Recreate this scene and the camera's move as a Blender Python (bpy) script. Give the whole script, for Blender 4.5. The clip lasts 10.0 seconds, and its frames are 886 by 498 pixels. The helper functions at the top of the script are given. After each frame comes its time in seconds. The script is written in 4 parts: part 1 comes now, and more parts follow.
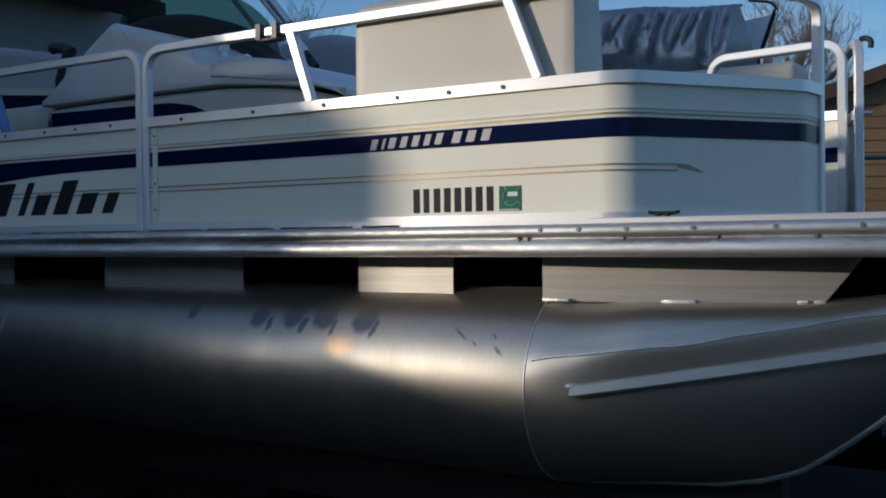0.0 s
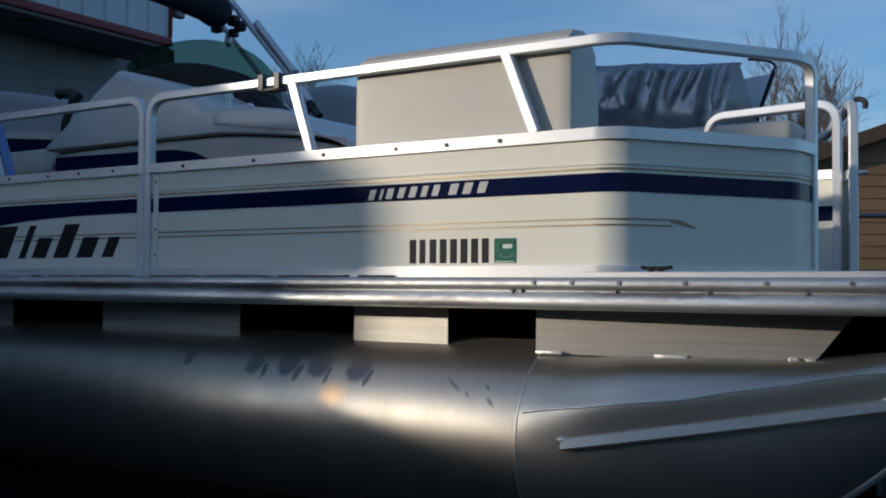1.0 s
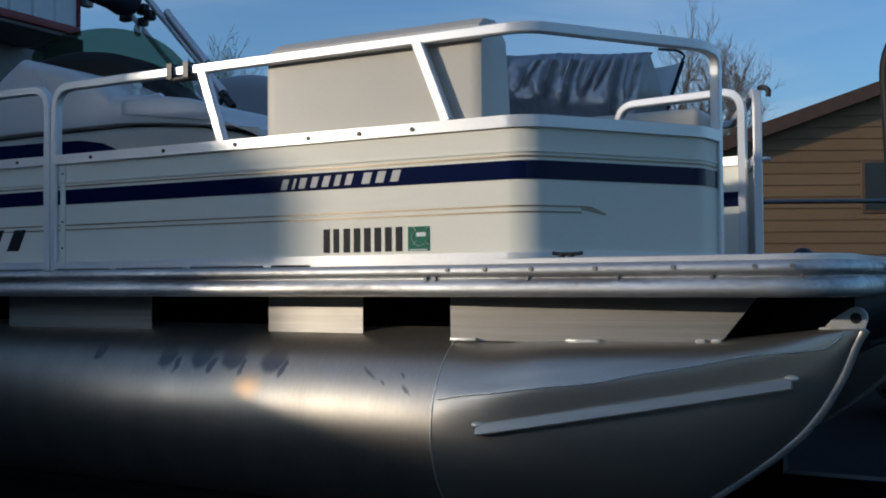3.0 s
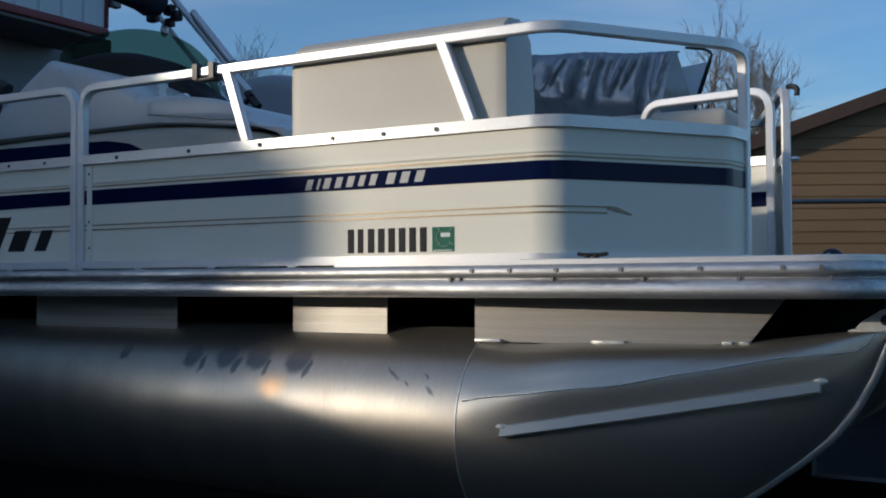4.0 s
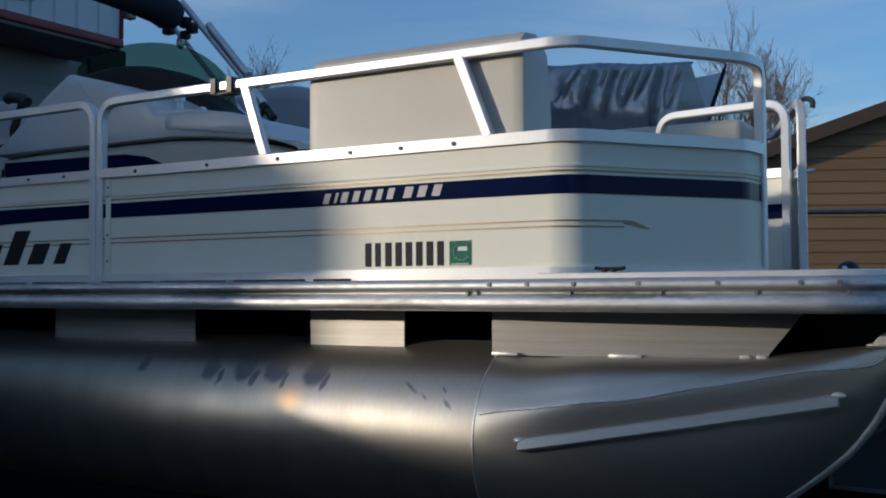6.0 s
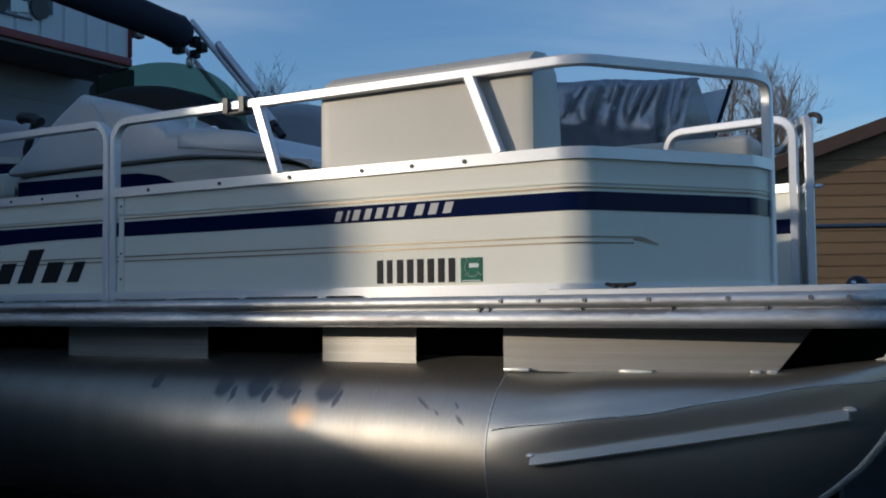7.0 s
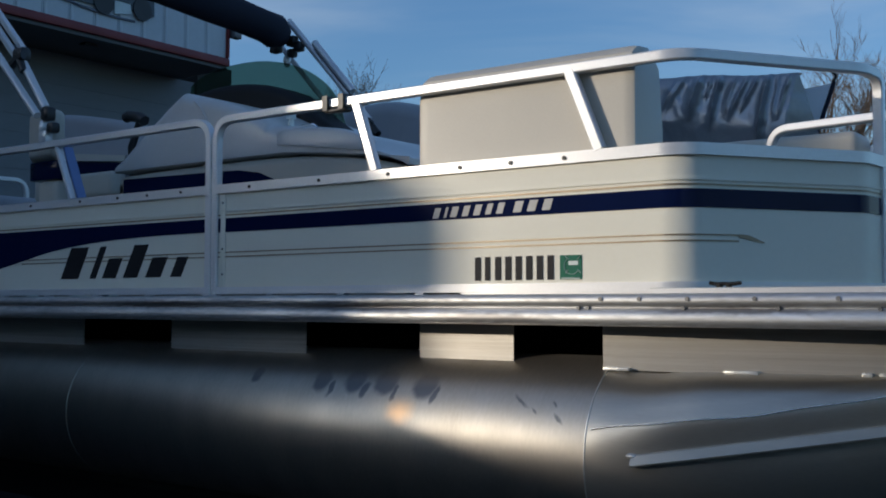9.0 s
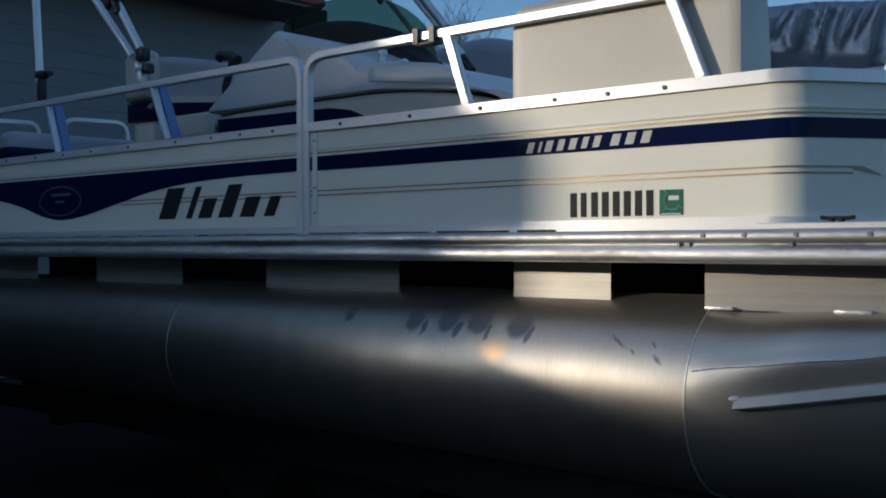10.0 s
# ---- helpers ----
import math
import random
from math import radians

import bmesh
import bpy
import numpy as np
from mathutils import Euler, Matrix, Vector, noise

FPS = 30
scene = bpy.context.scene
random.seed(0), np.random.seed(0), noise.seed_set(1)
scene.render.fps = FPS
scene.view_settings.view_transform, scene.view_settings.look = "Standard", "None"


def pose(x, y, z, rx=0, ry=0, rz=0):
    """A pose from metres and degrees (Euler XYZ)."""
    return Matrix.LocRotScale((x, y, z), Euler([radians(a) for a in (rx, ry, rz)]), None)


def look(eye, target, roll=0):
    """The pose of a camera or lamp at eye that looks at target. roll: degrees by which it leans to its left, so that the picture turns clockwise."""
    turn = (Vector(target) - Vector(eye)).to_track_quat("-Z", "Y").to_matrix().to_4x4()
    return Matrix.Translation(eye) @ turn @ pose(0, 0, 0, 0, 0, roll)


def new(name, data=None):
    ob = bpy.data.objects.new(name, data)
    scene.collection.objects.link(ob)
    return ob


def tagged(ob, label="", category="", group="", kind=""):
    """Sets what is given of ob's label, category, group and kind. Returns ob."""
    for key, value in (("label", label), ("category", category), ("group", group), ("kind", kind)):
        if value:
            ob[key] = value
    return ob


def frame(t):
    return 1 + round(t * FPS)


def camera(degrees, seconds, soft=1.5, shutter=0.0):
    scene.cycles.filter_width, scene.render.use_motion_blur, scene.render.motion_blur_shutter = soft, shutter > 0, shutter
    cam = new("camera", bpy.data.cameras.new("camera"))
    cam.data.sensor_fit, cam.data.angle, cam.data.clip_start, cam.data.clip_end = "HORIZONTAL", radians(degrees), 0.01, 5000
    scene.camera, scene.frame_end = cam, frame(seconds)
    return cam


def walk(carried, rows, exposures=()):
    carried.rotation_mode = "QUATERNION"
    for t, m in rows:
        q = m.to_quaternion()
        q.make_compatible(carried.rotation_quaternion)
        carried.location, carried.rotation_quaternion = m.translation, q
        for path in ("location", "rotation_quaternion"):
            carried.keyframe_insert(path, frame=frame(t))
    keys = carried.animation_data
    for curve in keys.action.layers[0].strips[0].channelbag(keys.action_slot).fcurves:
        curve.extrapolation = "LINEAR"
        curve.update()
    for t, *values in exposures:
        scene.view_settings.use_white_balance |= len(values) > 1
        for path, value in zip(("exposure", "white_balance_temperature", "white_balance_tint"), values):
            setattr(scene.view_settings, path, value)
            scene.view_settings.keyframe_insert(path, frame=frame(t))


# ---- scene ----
cam = camera(45.3, 10.0, soft=1.9)
PATH = [
    (0, (1.563, -2.858, 1.331), (0.476, -1.179, 1.314), -0.6),
    (0.5, (1.577, -2.869, 1.334), (0.435, -1.228, 1.387), -0.1),
    (1, (1.598, -2.867, 1.335), (0.507, -1.192, 1.411), 0.5),
    (1.5, (1.61, -2.858, 1.334), (0.624, -1.12, 1.403), -0.0),
    (2, (1.611, -2.853, 1.333), (0.672, -1.089, 1.407), -0.9),
    (2.5, (1.618, -2.857, 1.332), (0.676, -1.094, 1.409), -0.8),
    (3, (1.619, -2.863, 1.327), (0.657, -1.111, 1.386), -0.4),
    (3.2, (1.617, -2.86, 1.333), (0.631, -1.121, 1.393), -0.2),
    (4.3, (1.615, -2.847, 1.33), (0.61, -1.119, 1.388), -0.3),
    (4.5, (1.609, -2.851, 1.334), (0.618, -1.115, 1.395), -0.2),
    (5, (1.614, -2.851, 1.335), (0.659, -1.094, 1.376), -0.2),
    (5.5, (1.603, -2.87, 1.33), (0.589, -1.147, 1.388), -0.1),
    (5.7, (1.605, -2.871, 1.342), (0.578, -1.156, 1.405), -0.2),
    (6.8, (1.614, -2.885, 1.352), (0.615, -1.156, 1.459), -0.9),
    (7, (1.61, -2.905, 1.351), (0.578, -1.195, 1.454), -0.6),
    (7.5, (1.574, -2.954, 1.336), (0.331, -1.39, 1.443), 1.1),
    (8, (1.573, -2.926, 1.325), (0.345, -1.351, 1.428), 0.4),
    (8.5, (1.58, -2.909, 1.333), (0.441, -1.269, 1.438), 0.2),
    (9, (1.576, -2.911, 1.347), (0.405, -1.293, 1.448), -0.0),
    (9.5, (1.566, -2.912, 1.336), (0.322, -1.348, 1.423), -0.0),
    (10, (1.533, -2.825, 1.335), (0.215, -1.321, 1.326), -0.2),
]
walk(cam, [(t, look(eye, target, roll)) for t, eye, target, roll in PATH], [(0.0, 0.36, 6400, 10), (10.0, 0.36, 6400, 10)])

# ---------------------------------------------------------------- light
SUN_AZ, SUN_EL = 46.0, 10.0          # degrees off the boat's side normal towards the stern, and above the horizon
SUN_DIR = Vector((-math.sin(radians(SUN_AZ)) * math.cos(radians(SUN_EL)), -math.cos(radians(SUN_AZ)) * math.cos(radians(SUN_EL)), math.sin(radians(SUN_EL))))
world = bpy.data.worlds.new("sky")
scene.world = world
world.use_nodes = True
wn = world.node_tree
wn.nodes.clear()
w_out = wn.nodes.new("ShaderNodeOutputWorld")
w_bg = wn.nodes.new("ShaderNodeBackground")
w_sky = wn.nodes.new("ShaderNodeTexSky")
w_sky.sky_type = "NISHITA"
w_sky.sun_disc = False
w_sky.sun_elevation = radians(SUN_EL)
w_sky.sun_rotation = math.atan2(SUN_DIR.x, SUN_DIR.y)
w_sky.air_density, w_sky.dust_density, w_sky.ozone_density = 1.0, 1.5, 4.4
w_bg.inputs["Strength"].default_value = 0.15
# thin streaks of high cloud all over the sky
w_tc, w_mp, w_cl, w_mr, w_mx = (wn.nodes.new(k) for k in ("ShaderNodeTexCoord", "ShaderNodeMapping", "ShaderNodeTexNoise", "ShaderNodeMapRange", "ShaderNodeMix"))
w_mp.inputs["Scale"].default_value, w_mp.inputs["Rotation"].default_value = (1.2, 1.2, 7.0), (0.1, -0.12, 0.4)
w_cl.inputs["Scale"].default_value, w_cl.inputs["Detail"].default_value, w_cl.inputs["Distortion"].default_value = 2.2, 6, 0.6
w_mr.interpolation_type = "SMOOTHSTEP"
w_mr.inputs["From Min"].default_value, w_mr.inputs["From Max"].default_value, w_mr.inputs["To Max"].default_value = 0.42, 0.8, 0.3
w_mx.data_type = "RGBA"
w_mx.inputs[7].default_value = (2.9, 3.3, 3.7, 1)
wn.links.new(w_tc.outputs["Generated"], w_mp.inputs["Vector"])
wn.links.new(w_mp.outputs[0], w_cl.inputs["Vector"])
wn.links.new(w_cl.outputs["Fac"], w_mr.inputs["Value"])
wn.links.new(w_mr.outputs[0], w_mx.inputs[0])
wn.links.new(w_sky.outputs[0], w_mx.inputs[6])
wn.links.new(w_mx.outputs[2], w_bg.inputs["Color"])
wn.links.new(w_bg.outputs[0], w_out.inputs["Surface"])
sun_data = bpy.data.lights.new("sun", "SUN")
sun_data.energy, sun_data.angle, sun_data.color = 1.9, radians(0.8), (1.0, 0.88, 0.72)
sun = new("sun", sun_data)
sun.matrix_world = look(SUN_DIR * 60, (0, 0, 0))


# ---------------------------------------------------------------- materials
def surface(name, a, b=None, rough=0.5, metal=0.0, scale=6.0, fine=80.0, bump=0.1, rvar=0.1, stretch=(1, 1, 1), coat=0.0, aniso=0.0, spec=0.5, island=0.0):
    """A surface with colour between a and b at two scales, a roughness that wanders, and fine relief."""
    b = b or tuple(c * 0.8 for c in a)
    m = bpy.data.materials.new(name)
    m.use_nodes = True
    nt = m.node_tree
    nd, lk = nt.nodes, nt.links
    p = nd["Principled BSDF"]
    tc = nd.new("ShaderNodeTexCoord")
    mp = nd.new("ShaderNodeMapping")
    mp.inputs["Scale"].default_value = stretch
    lk.new(tc.outputs["Object"], mp.inputs["Vector"])
    n1, n2 = nd.new("ShaderNodeTexNoise"), nd.new("ShaderNodeTexNoise")
    n1.inputs["Scale"].default_value, n1.inputs["Detail"].default_value = scale, 5
    n2.inputs["Scale"].default_value, n2.inputs["Detail"].default_value = fine, 3
    for n in (n1, n2):
        lk.new(mp.outputs[0], n.inputs["Vector"])
    mx = nd.new("ShaderNodeMath")
    mx.operation = "MULTIPLY_ADD"
    mx.inputs[1].default_value, mx.inputs[2].default_value = 0.35, 0.0
    lk.new(n2.outputs["Fac"], mx.inputs[0])
    ad = nd.new("ShaderNodeMath")
    ad.operation = "MULTIPLY_ADD"
    ad.inputs[1].default_value = 0.65
    lk.new(n1.outputs["Fac"], ad.inputs[0])
    lk.new(mx.outputs[0], ad.inputs[2])
    fac = ad.outputs[0]
    if island:
        oi = nd.new("ShaderNodeObjectInfo")
        gi = nd.new("ShaderNodeMath")
        gi.operation = "MULTIPLY_ADD"
        gi.inputs[1].default_value = island
        lk.new(oi.outputs["Random"], gi.inputs[0])
        lk.new(fac, gi.inputs[2])
        fac = gi.outputs[0]
    rp = nd.new("ShaderNodeValToRGB")
    rp.color_ramp.elements[0].position, rp.color_ramp.elements[1].position = 0.3, 0.7
    rp.color_ramp.elements[0].color, rp.color_ramp.elements[1].color = (*a, 1), (*b, 1)
    lk.new(fac, rp.inputs[0])
    lk.new(rp.outputs[0], p.inputs["Base Color"])
    rr = nd.new("ShaderNodeMapRange")
    rr.inputs["To Min"].default_value, rr.inputs["To Max"].default_value = max(0.02, rough - rvar), min(1, rough + rvar)
    lk.new(ad.outputs[0], rr.inputs["Value"])
    lk.new(rr.outputs[0], p.inputs["Roughness"])
    p.inputs["Metallic"].default_value = metal
    p.inputs["Specular IOR Level"].default_value = spec
    p.inputs["Coat Weight"].default_value = coat
    p.inputs["Coat Roughness"].default_value = 0.08
    if aniso:
        p.inputs["Anisotropic"].default_value = abs(aniso)
        p.inputs["Anisotropic Rotation"].default_value = 0.25 if aniso < 0 else 0.0
        tg = nd.new("ShaderNodeTangent")
        tg.direction_type, tg.axis = "RADIAL", "X"
        lk.new(tg.outputs[0], p.inputs["Tangent"])
    if bump:
        bp = nd.new("ShaderNodeBump")
        bp.inputs["Strength"].default_value, bp.inputs["Distance"].default_value = bump, 0.004
        lk.new(ad.outputs[0], bp.inputs["Height"])
        lk.new(bp.outputs[0], p.inputs["Normal"])
    return m


M_CREAM = surface("cream_enamel", (0.83, 0.80, 0.68), (0.79, 0.76, 0.64), 0.45, 0, 3, 60, 0.02, 0.05, spec=0.35)
M_NAVY = surface("navy_vinyl", (0.005, 0.011, 0.05), (0.004, 0.009, 0.04), 0.14, 0, 4, 80, 0.012, 0.03, spec=0.1)
M_GOLD = surface("gold_pinstripe", (0.36, 0.285, 0.19), (0.28, 0.22, 0.15), 0.42, 0.45, 6, 80, 0.0)
M_INK = surface("black_vinyl_letters", (0.012, 0.013, 0.016), (0.02, 0.02, 0.024), 0.55, 0, 6, 80, 0.0, spec=0.15)
M_SILVERINK = surface("silver_letters", (0.5, 0.5, 0.48), (0.4, 0.4, 0.38), 0.5, 0.0, 6, 80, 0.02)
M_GREEN = surface("green_decal", (0.01, 0.12, 0.075), (0.012, 0.15, 0.09), 0.5, 0, 20, 90, 0.0, spec=0.15)
M_WHITE = surface("white_decal", (0.7, 0.75, 0.72), (0.6, 0.66, 0.63), 0.3, 0, 20, 90, 0.0)
M_RAIL = surface("satin_aluminium", (0.8, 0.8, 0.8), (0.7, 0.7, 0.705), 0.36, 0.4, 3, 90, 0.03, 0.08)
M_RUB = surface("worn_aluminium_extrusion", (0.7, 0.7, 0.69), (0.34, 0.34, 0.34), 0.46, 0.75, 16, 110, 0.3, 0.2, stretch=(0.22, 1, 1))
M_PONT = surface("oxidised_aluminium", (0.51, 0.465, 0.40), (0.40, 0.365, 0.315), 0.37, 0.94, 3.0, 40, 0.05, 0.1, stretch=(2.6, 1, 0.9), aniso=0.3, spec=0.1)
M_NOSE = surface("brushed_aluminium", (0.55, 0.51, 0.44), (0.46, 0.425, 0.365), 0.33, 0.82, 2.2, 120, 0.05, 0.07, stretch=(0.25, 1, 1.8))
M_RISER = surface("mill_finish_aluminium", (0.64, 0.61, 0.56), (0.42, 0.385, 0.335), 0.36, 0.5, 4, 60, 0.1, 0.1, stretch=(0.35, 1, 22))
M_KEEL = surface("ground_keel_weld", (0.9, 0.88, 0.81), (0.55, 0.53, 0.49), 0.42, 0.75, 18, 160, 0.6)
# Pale warm metal that stands in for the highlight along the nose's knuckle.
M_RIDGE = surface("ridge_highlight", (0.95, 0.89, 0.76), (0.8, 0.74, 0.63), 0.24, 0.9, 6, 90, 0.05)
M_WELD = surface("weld_bead", (0.8, 0.79, 0.75), (0.6, 0.59, 0.56), 0.4, 0.45, 40, 160, 0.7)
M_STRAKE = surface("strake_aluminium", (0.50, 0.475, 0.42), (0.40, 0.38, 0.335), 0.45, 0.5, 3, 90, 0.06, 0.08, stretch=(0.3, 1, 8))
M_VINYL = surface("beige_vinyl", (0.55, 0.512, 0.435), (0.49, 0.455, 0.39), 0.45, 0, 2.5, 220, 0.12, 0.08)
M_PALE = surface("pale_gelcoat", (0.62, 0.60, 0.575), (0.55, 0.53, 0.51), 0.3, 0, 2, 120, 0.03, 0.08, coat=0.2)
M_GREYVINYL = surface("grey_vinyl", (0.42, 0.42, 0.44), (0.34, 0.34, 0.36), 0.5, 0, 2, 150, 0.1)
M_CANVAS = surface("navy_canvas", (0.006, 0.008, 0.02), (0.011, 0.014, 0.032), 0.85, 0, 5, 260, 0.3)
M_BLACK = surface("black_plastic", (0.012, 0.012, 0.013), (0.02, 0.02, 0.022), 0.45, 0, 8, 120, 0.05)
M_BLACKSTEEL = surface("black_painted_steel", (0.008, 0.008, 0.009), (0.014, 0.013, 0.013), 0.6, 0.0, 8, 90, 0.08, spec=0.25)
M_RUBBER = surface("rubber", (0.015, 0.015, 0.015), (0.025, 0.024, 0.023), 0.8, 0, 8, 90, 0.2)
M_DECK = surface("deck_carpet", (0.12, 0.115, 0.11), (0.09, 0.088, 0.085), 0.95, 0, 8, 300, 0.4)
M_TARP = surface("blue_grey_tarpaulin", (0.34, 0.355, 0.385), (0.26, 0.272, 0.295), 0.30, 0.45, 3, 60, 0.06, 0.06, spec=1.0)
M_TARPLIGHT = surface("faded_tarpaulin", (0.82, 0.84, 0.87), (0.72, 0.74, 0.78), 0.5, 0, 3, 60, 0.2)


def translucent(m, colour, share):
    """Lets a thin sheet glow with the light behind it."""
    nd, lk = m.node_tree.nodes, m.node_tree.links
    tr, mx = nd.new("ShaderNodeBsdfTranslucent"), nd.new("ShaderNodeMixShader")
    tr.inputs["Color"].default_value = (*colour, 1)
    mx.inputs[0].default_value = share
    lk.new(nd["Principled BSDF"].outputs[0], mx.inputs[1])
    lk.new(tr.outputs[0], mx.inputs[2])
    lk.new(mx.outputs[0], nd["Material Output"].inputs["Surface"])


translucent(M_TARPLIGHT, (0.88, 0.9, 0.92), 0.55)
M_WHITESIDING = surface("white_metal_siding", (0.62, 0.65, 0.67), (0.53, 0.56, 0.58), 0.45, 0.0, 0.6, 20, 0.05, island=0.15)
M_GREYSIDING = surface("grey_lap_siding", (0.24, 0.25, 0.26), (0.2, 0.21, 0.22), 0.7, 0, 1.2, 40, 0.15, island=0.2, stretch=(1, 0.2, 1))
M_DARKSIDING = surface("dark_stained_siding", (0.05, 0.043, 0.038), (0.035, 0.03, 0.027), 0.85, 0, 2, 60, 0.2)
M_RED = surface("red_trim_paint", (0.22, 0.014, 0.016), (0.16, 0.01, 0.013), 0.5, 0, 3, 50, 0.06)
M_SOFFIT = surface("soffit_board", (0.16, 0.16, 0.16), (0.13, 0.13, 0.13), 0.8, 0, 1.5, 40, 0.1)
M_BROWN = surface("brown_lap_siding", (0.26, 0.16, 0.08), (0.215, 0.132, 0.066), 0.75, 0, 1.5, 50, 0.2, island=0.25, stretch=(0.25, 1, 1))
M_ROOF = surface("asphalt_shingle", (0.06, 0.05, 0.045), (0.04, 0.034, 0.03), 0.95, 0, 6, 90, 0.6)
M_FASCIA = surface("dark_brown_fascia", (0.11, 0.065, 0.045), (0.08, 0.048, 0.034), 0.7, 0, 5, 60, 0.15)
M_BARK = surface("bark", (0.13, 0.095, 0.07), (0.08, 0.06, 0.045), 0.95, 0, 12, 90, 0.6)
M_ASPHALT = surface("asphalt", (0.022, 0.022, 0.023), (0.015, 0.015, 0.016), 0.95, 0, 1.2, 140, 0.5, spec=0.04)
M_CAR = surface("pale_blue_car_paint", (0.45, 0.55, 0.62), (0.42, 0.52, 0.6), 0.25, 0.1, 3, 60, 0.0, coat=0.6)
M_GALV = surface("galvanised_steel", (0.22, 0.22, 0.22), (0.14, 0.14, 0.14), 0.5, 0.8, 10, 80, 0.1)
M_BADGE = surface("badge_grey", (0.09, 0.1, 0.13), (0.07, 0.08, 0.11), 0.4, 0, 20, 90, 0.0)
# Blue of the sky mirrored in bare aluminium, put into the base colour.
M_SKYSHEEN = surface("painted_sky_reflection", (0.2, 0.31, 0.6), (0.17, 0.27, 0.54), 0.5, 0, 12, 160, 0.1)
M_CHROME = surface("chrome", (0.75, 0.75, 0.76), (0.7, 0.7, 0.7), 0.12, 1.0, 10, 80, 0.0, 0.04)


def glass(name, colour, rough=0.05, alpha=0.5):
    m = bpy.data.materials.new(name)
    m.use_nodes = True
    p = m.node_tree.nodes["Principled BSDF"]
    p.inputs["Base Color"].default_value = (*colour, 1)
    p.inputs["Roughness"].default_value = rough
    p.inputs["Transmission Weight"].default_value = alpha
    p.inputs["IOR"].default_value = 1.05
    p.inputs["Specular IOR Level"].default_value = 0.5
    return m


M_TINT = glass("green_tinted_acrylic", (0.17, 0.25, 0.19), 0.03, 0.93)
M_WINDOW = surface("dark_window_glass", (0.02, 0.023, 0.026), (0.03, 0.033, 0.036), 0.08, 0, 1, 20, 0.0, 0.03)


def stain_or_glint(m, spots, dark, edge=0.75, top=9.0, soft=0.06):
    """Adds worn, darker smudges, or a painted glint, to a metal: soft ovals at given places, broken up by noise."""
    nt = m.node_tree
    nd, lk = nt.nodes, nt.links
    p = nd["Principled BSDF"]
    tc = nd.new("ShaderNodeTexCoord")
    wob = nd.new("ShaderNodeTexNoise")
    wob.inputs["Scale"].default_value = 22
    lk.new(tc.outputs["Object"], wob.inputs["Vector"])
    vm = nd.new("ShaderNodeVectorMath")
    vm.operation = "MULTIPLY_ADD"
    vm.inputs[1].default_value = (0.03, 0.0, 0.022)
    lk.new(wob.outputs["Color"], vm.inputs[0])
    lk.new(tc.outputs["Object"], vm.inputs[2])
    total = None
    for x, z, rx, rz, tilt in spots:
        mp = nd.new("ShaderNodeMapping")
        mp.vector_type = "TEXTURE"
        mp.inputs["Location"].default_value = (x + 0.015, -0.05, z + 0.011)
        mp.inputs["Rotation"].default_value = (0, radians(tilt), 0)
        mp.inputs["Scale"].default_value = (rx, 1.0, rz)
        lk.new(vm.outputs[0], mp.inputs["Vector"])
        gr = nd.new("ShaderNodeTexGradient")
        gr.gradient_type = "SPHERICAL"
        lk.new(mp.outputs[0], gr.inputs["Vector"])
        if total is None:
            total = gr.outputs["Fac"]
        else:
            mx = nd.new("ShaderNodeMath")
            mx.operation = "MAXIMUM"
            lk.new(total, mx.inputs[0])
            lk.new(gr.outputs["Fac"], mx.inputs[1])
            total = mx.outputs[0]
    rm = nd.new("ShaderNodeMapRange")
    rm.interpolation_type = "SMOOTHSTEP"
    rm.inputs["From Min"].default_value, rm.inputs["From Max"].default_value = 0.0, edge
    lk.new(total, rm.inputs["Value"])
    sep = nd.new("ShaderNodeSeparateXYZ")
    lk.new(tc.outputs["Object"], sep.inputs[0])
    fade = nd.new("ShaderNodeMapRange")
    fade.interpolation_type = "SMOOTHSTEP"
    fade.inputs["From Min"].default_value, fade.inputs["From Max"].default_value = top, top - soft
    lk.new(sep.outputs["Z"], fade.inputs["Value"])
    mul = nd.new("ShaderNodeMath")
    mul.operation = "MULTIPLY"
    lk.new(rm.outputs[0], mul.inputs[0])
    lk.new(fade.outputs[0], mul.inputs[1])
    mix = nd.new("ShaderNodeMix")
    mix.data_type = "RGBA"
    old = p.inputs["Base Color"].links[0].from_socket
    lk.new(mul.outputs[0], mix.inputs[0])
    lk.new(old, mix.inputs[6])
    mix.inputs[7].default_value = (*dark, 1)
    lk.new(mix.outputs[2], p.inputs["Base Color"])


stain_or_glint(M_PONT, [(-1.380, 1.074, 0.035, 0.036, 0), (-1.045, 1.066, 0.05, 0.048, 10), (-0.890, 1.069, 0.055, 0.05, 12), (-0.835, 1.044, 0.02, 0.038, 15), (-0.750, 1.072, 0.065, 0.052, 10), (-0.700, 1.039, 0.012, 0.035, 5),
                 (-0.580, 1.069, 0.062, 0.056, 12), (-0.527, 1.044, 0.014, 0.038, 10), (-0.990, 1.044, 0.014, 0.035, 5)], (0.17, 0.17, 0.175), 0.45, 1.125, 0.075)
stain_or_glint(M_PONT, [(-0.19, 1.04, 0.05, 0.008, 32), (-0.135, 1.012, 0.02, 0.006, 30), (-0.07, 1.035, 0.018, 0.007, 45), (-0.04, 0.995, 0.03, 0.008, 40)], (0.2, 0.195, 0.185), 0.8)
# The low sun's orange glint, painted into the tube's colour.
stain_or_glint(M_PONT, [(-0.655, 0.982, 0.085, 0.065, 0)], (0.85, 0.56, 0.33), 1.0)
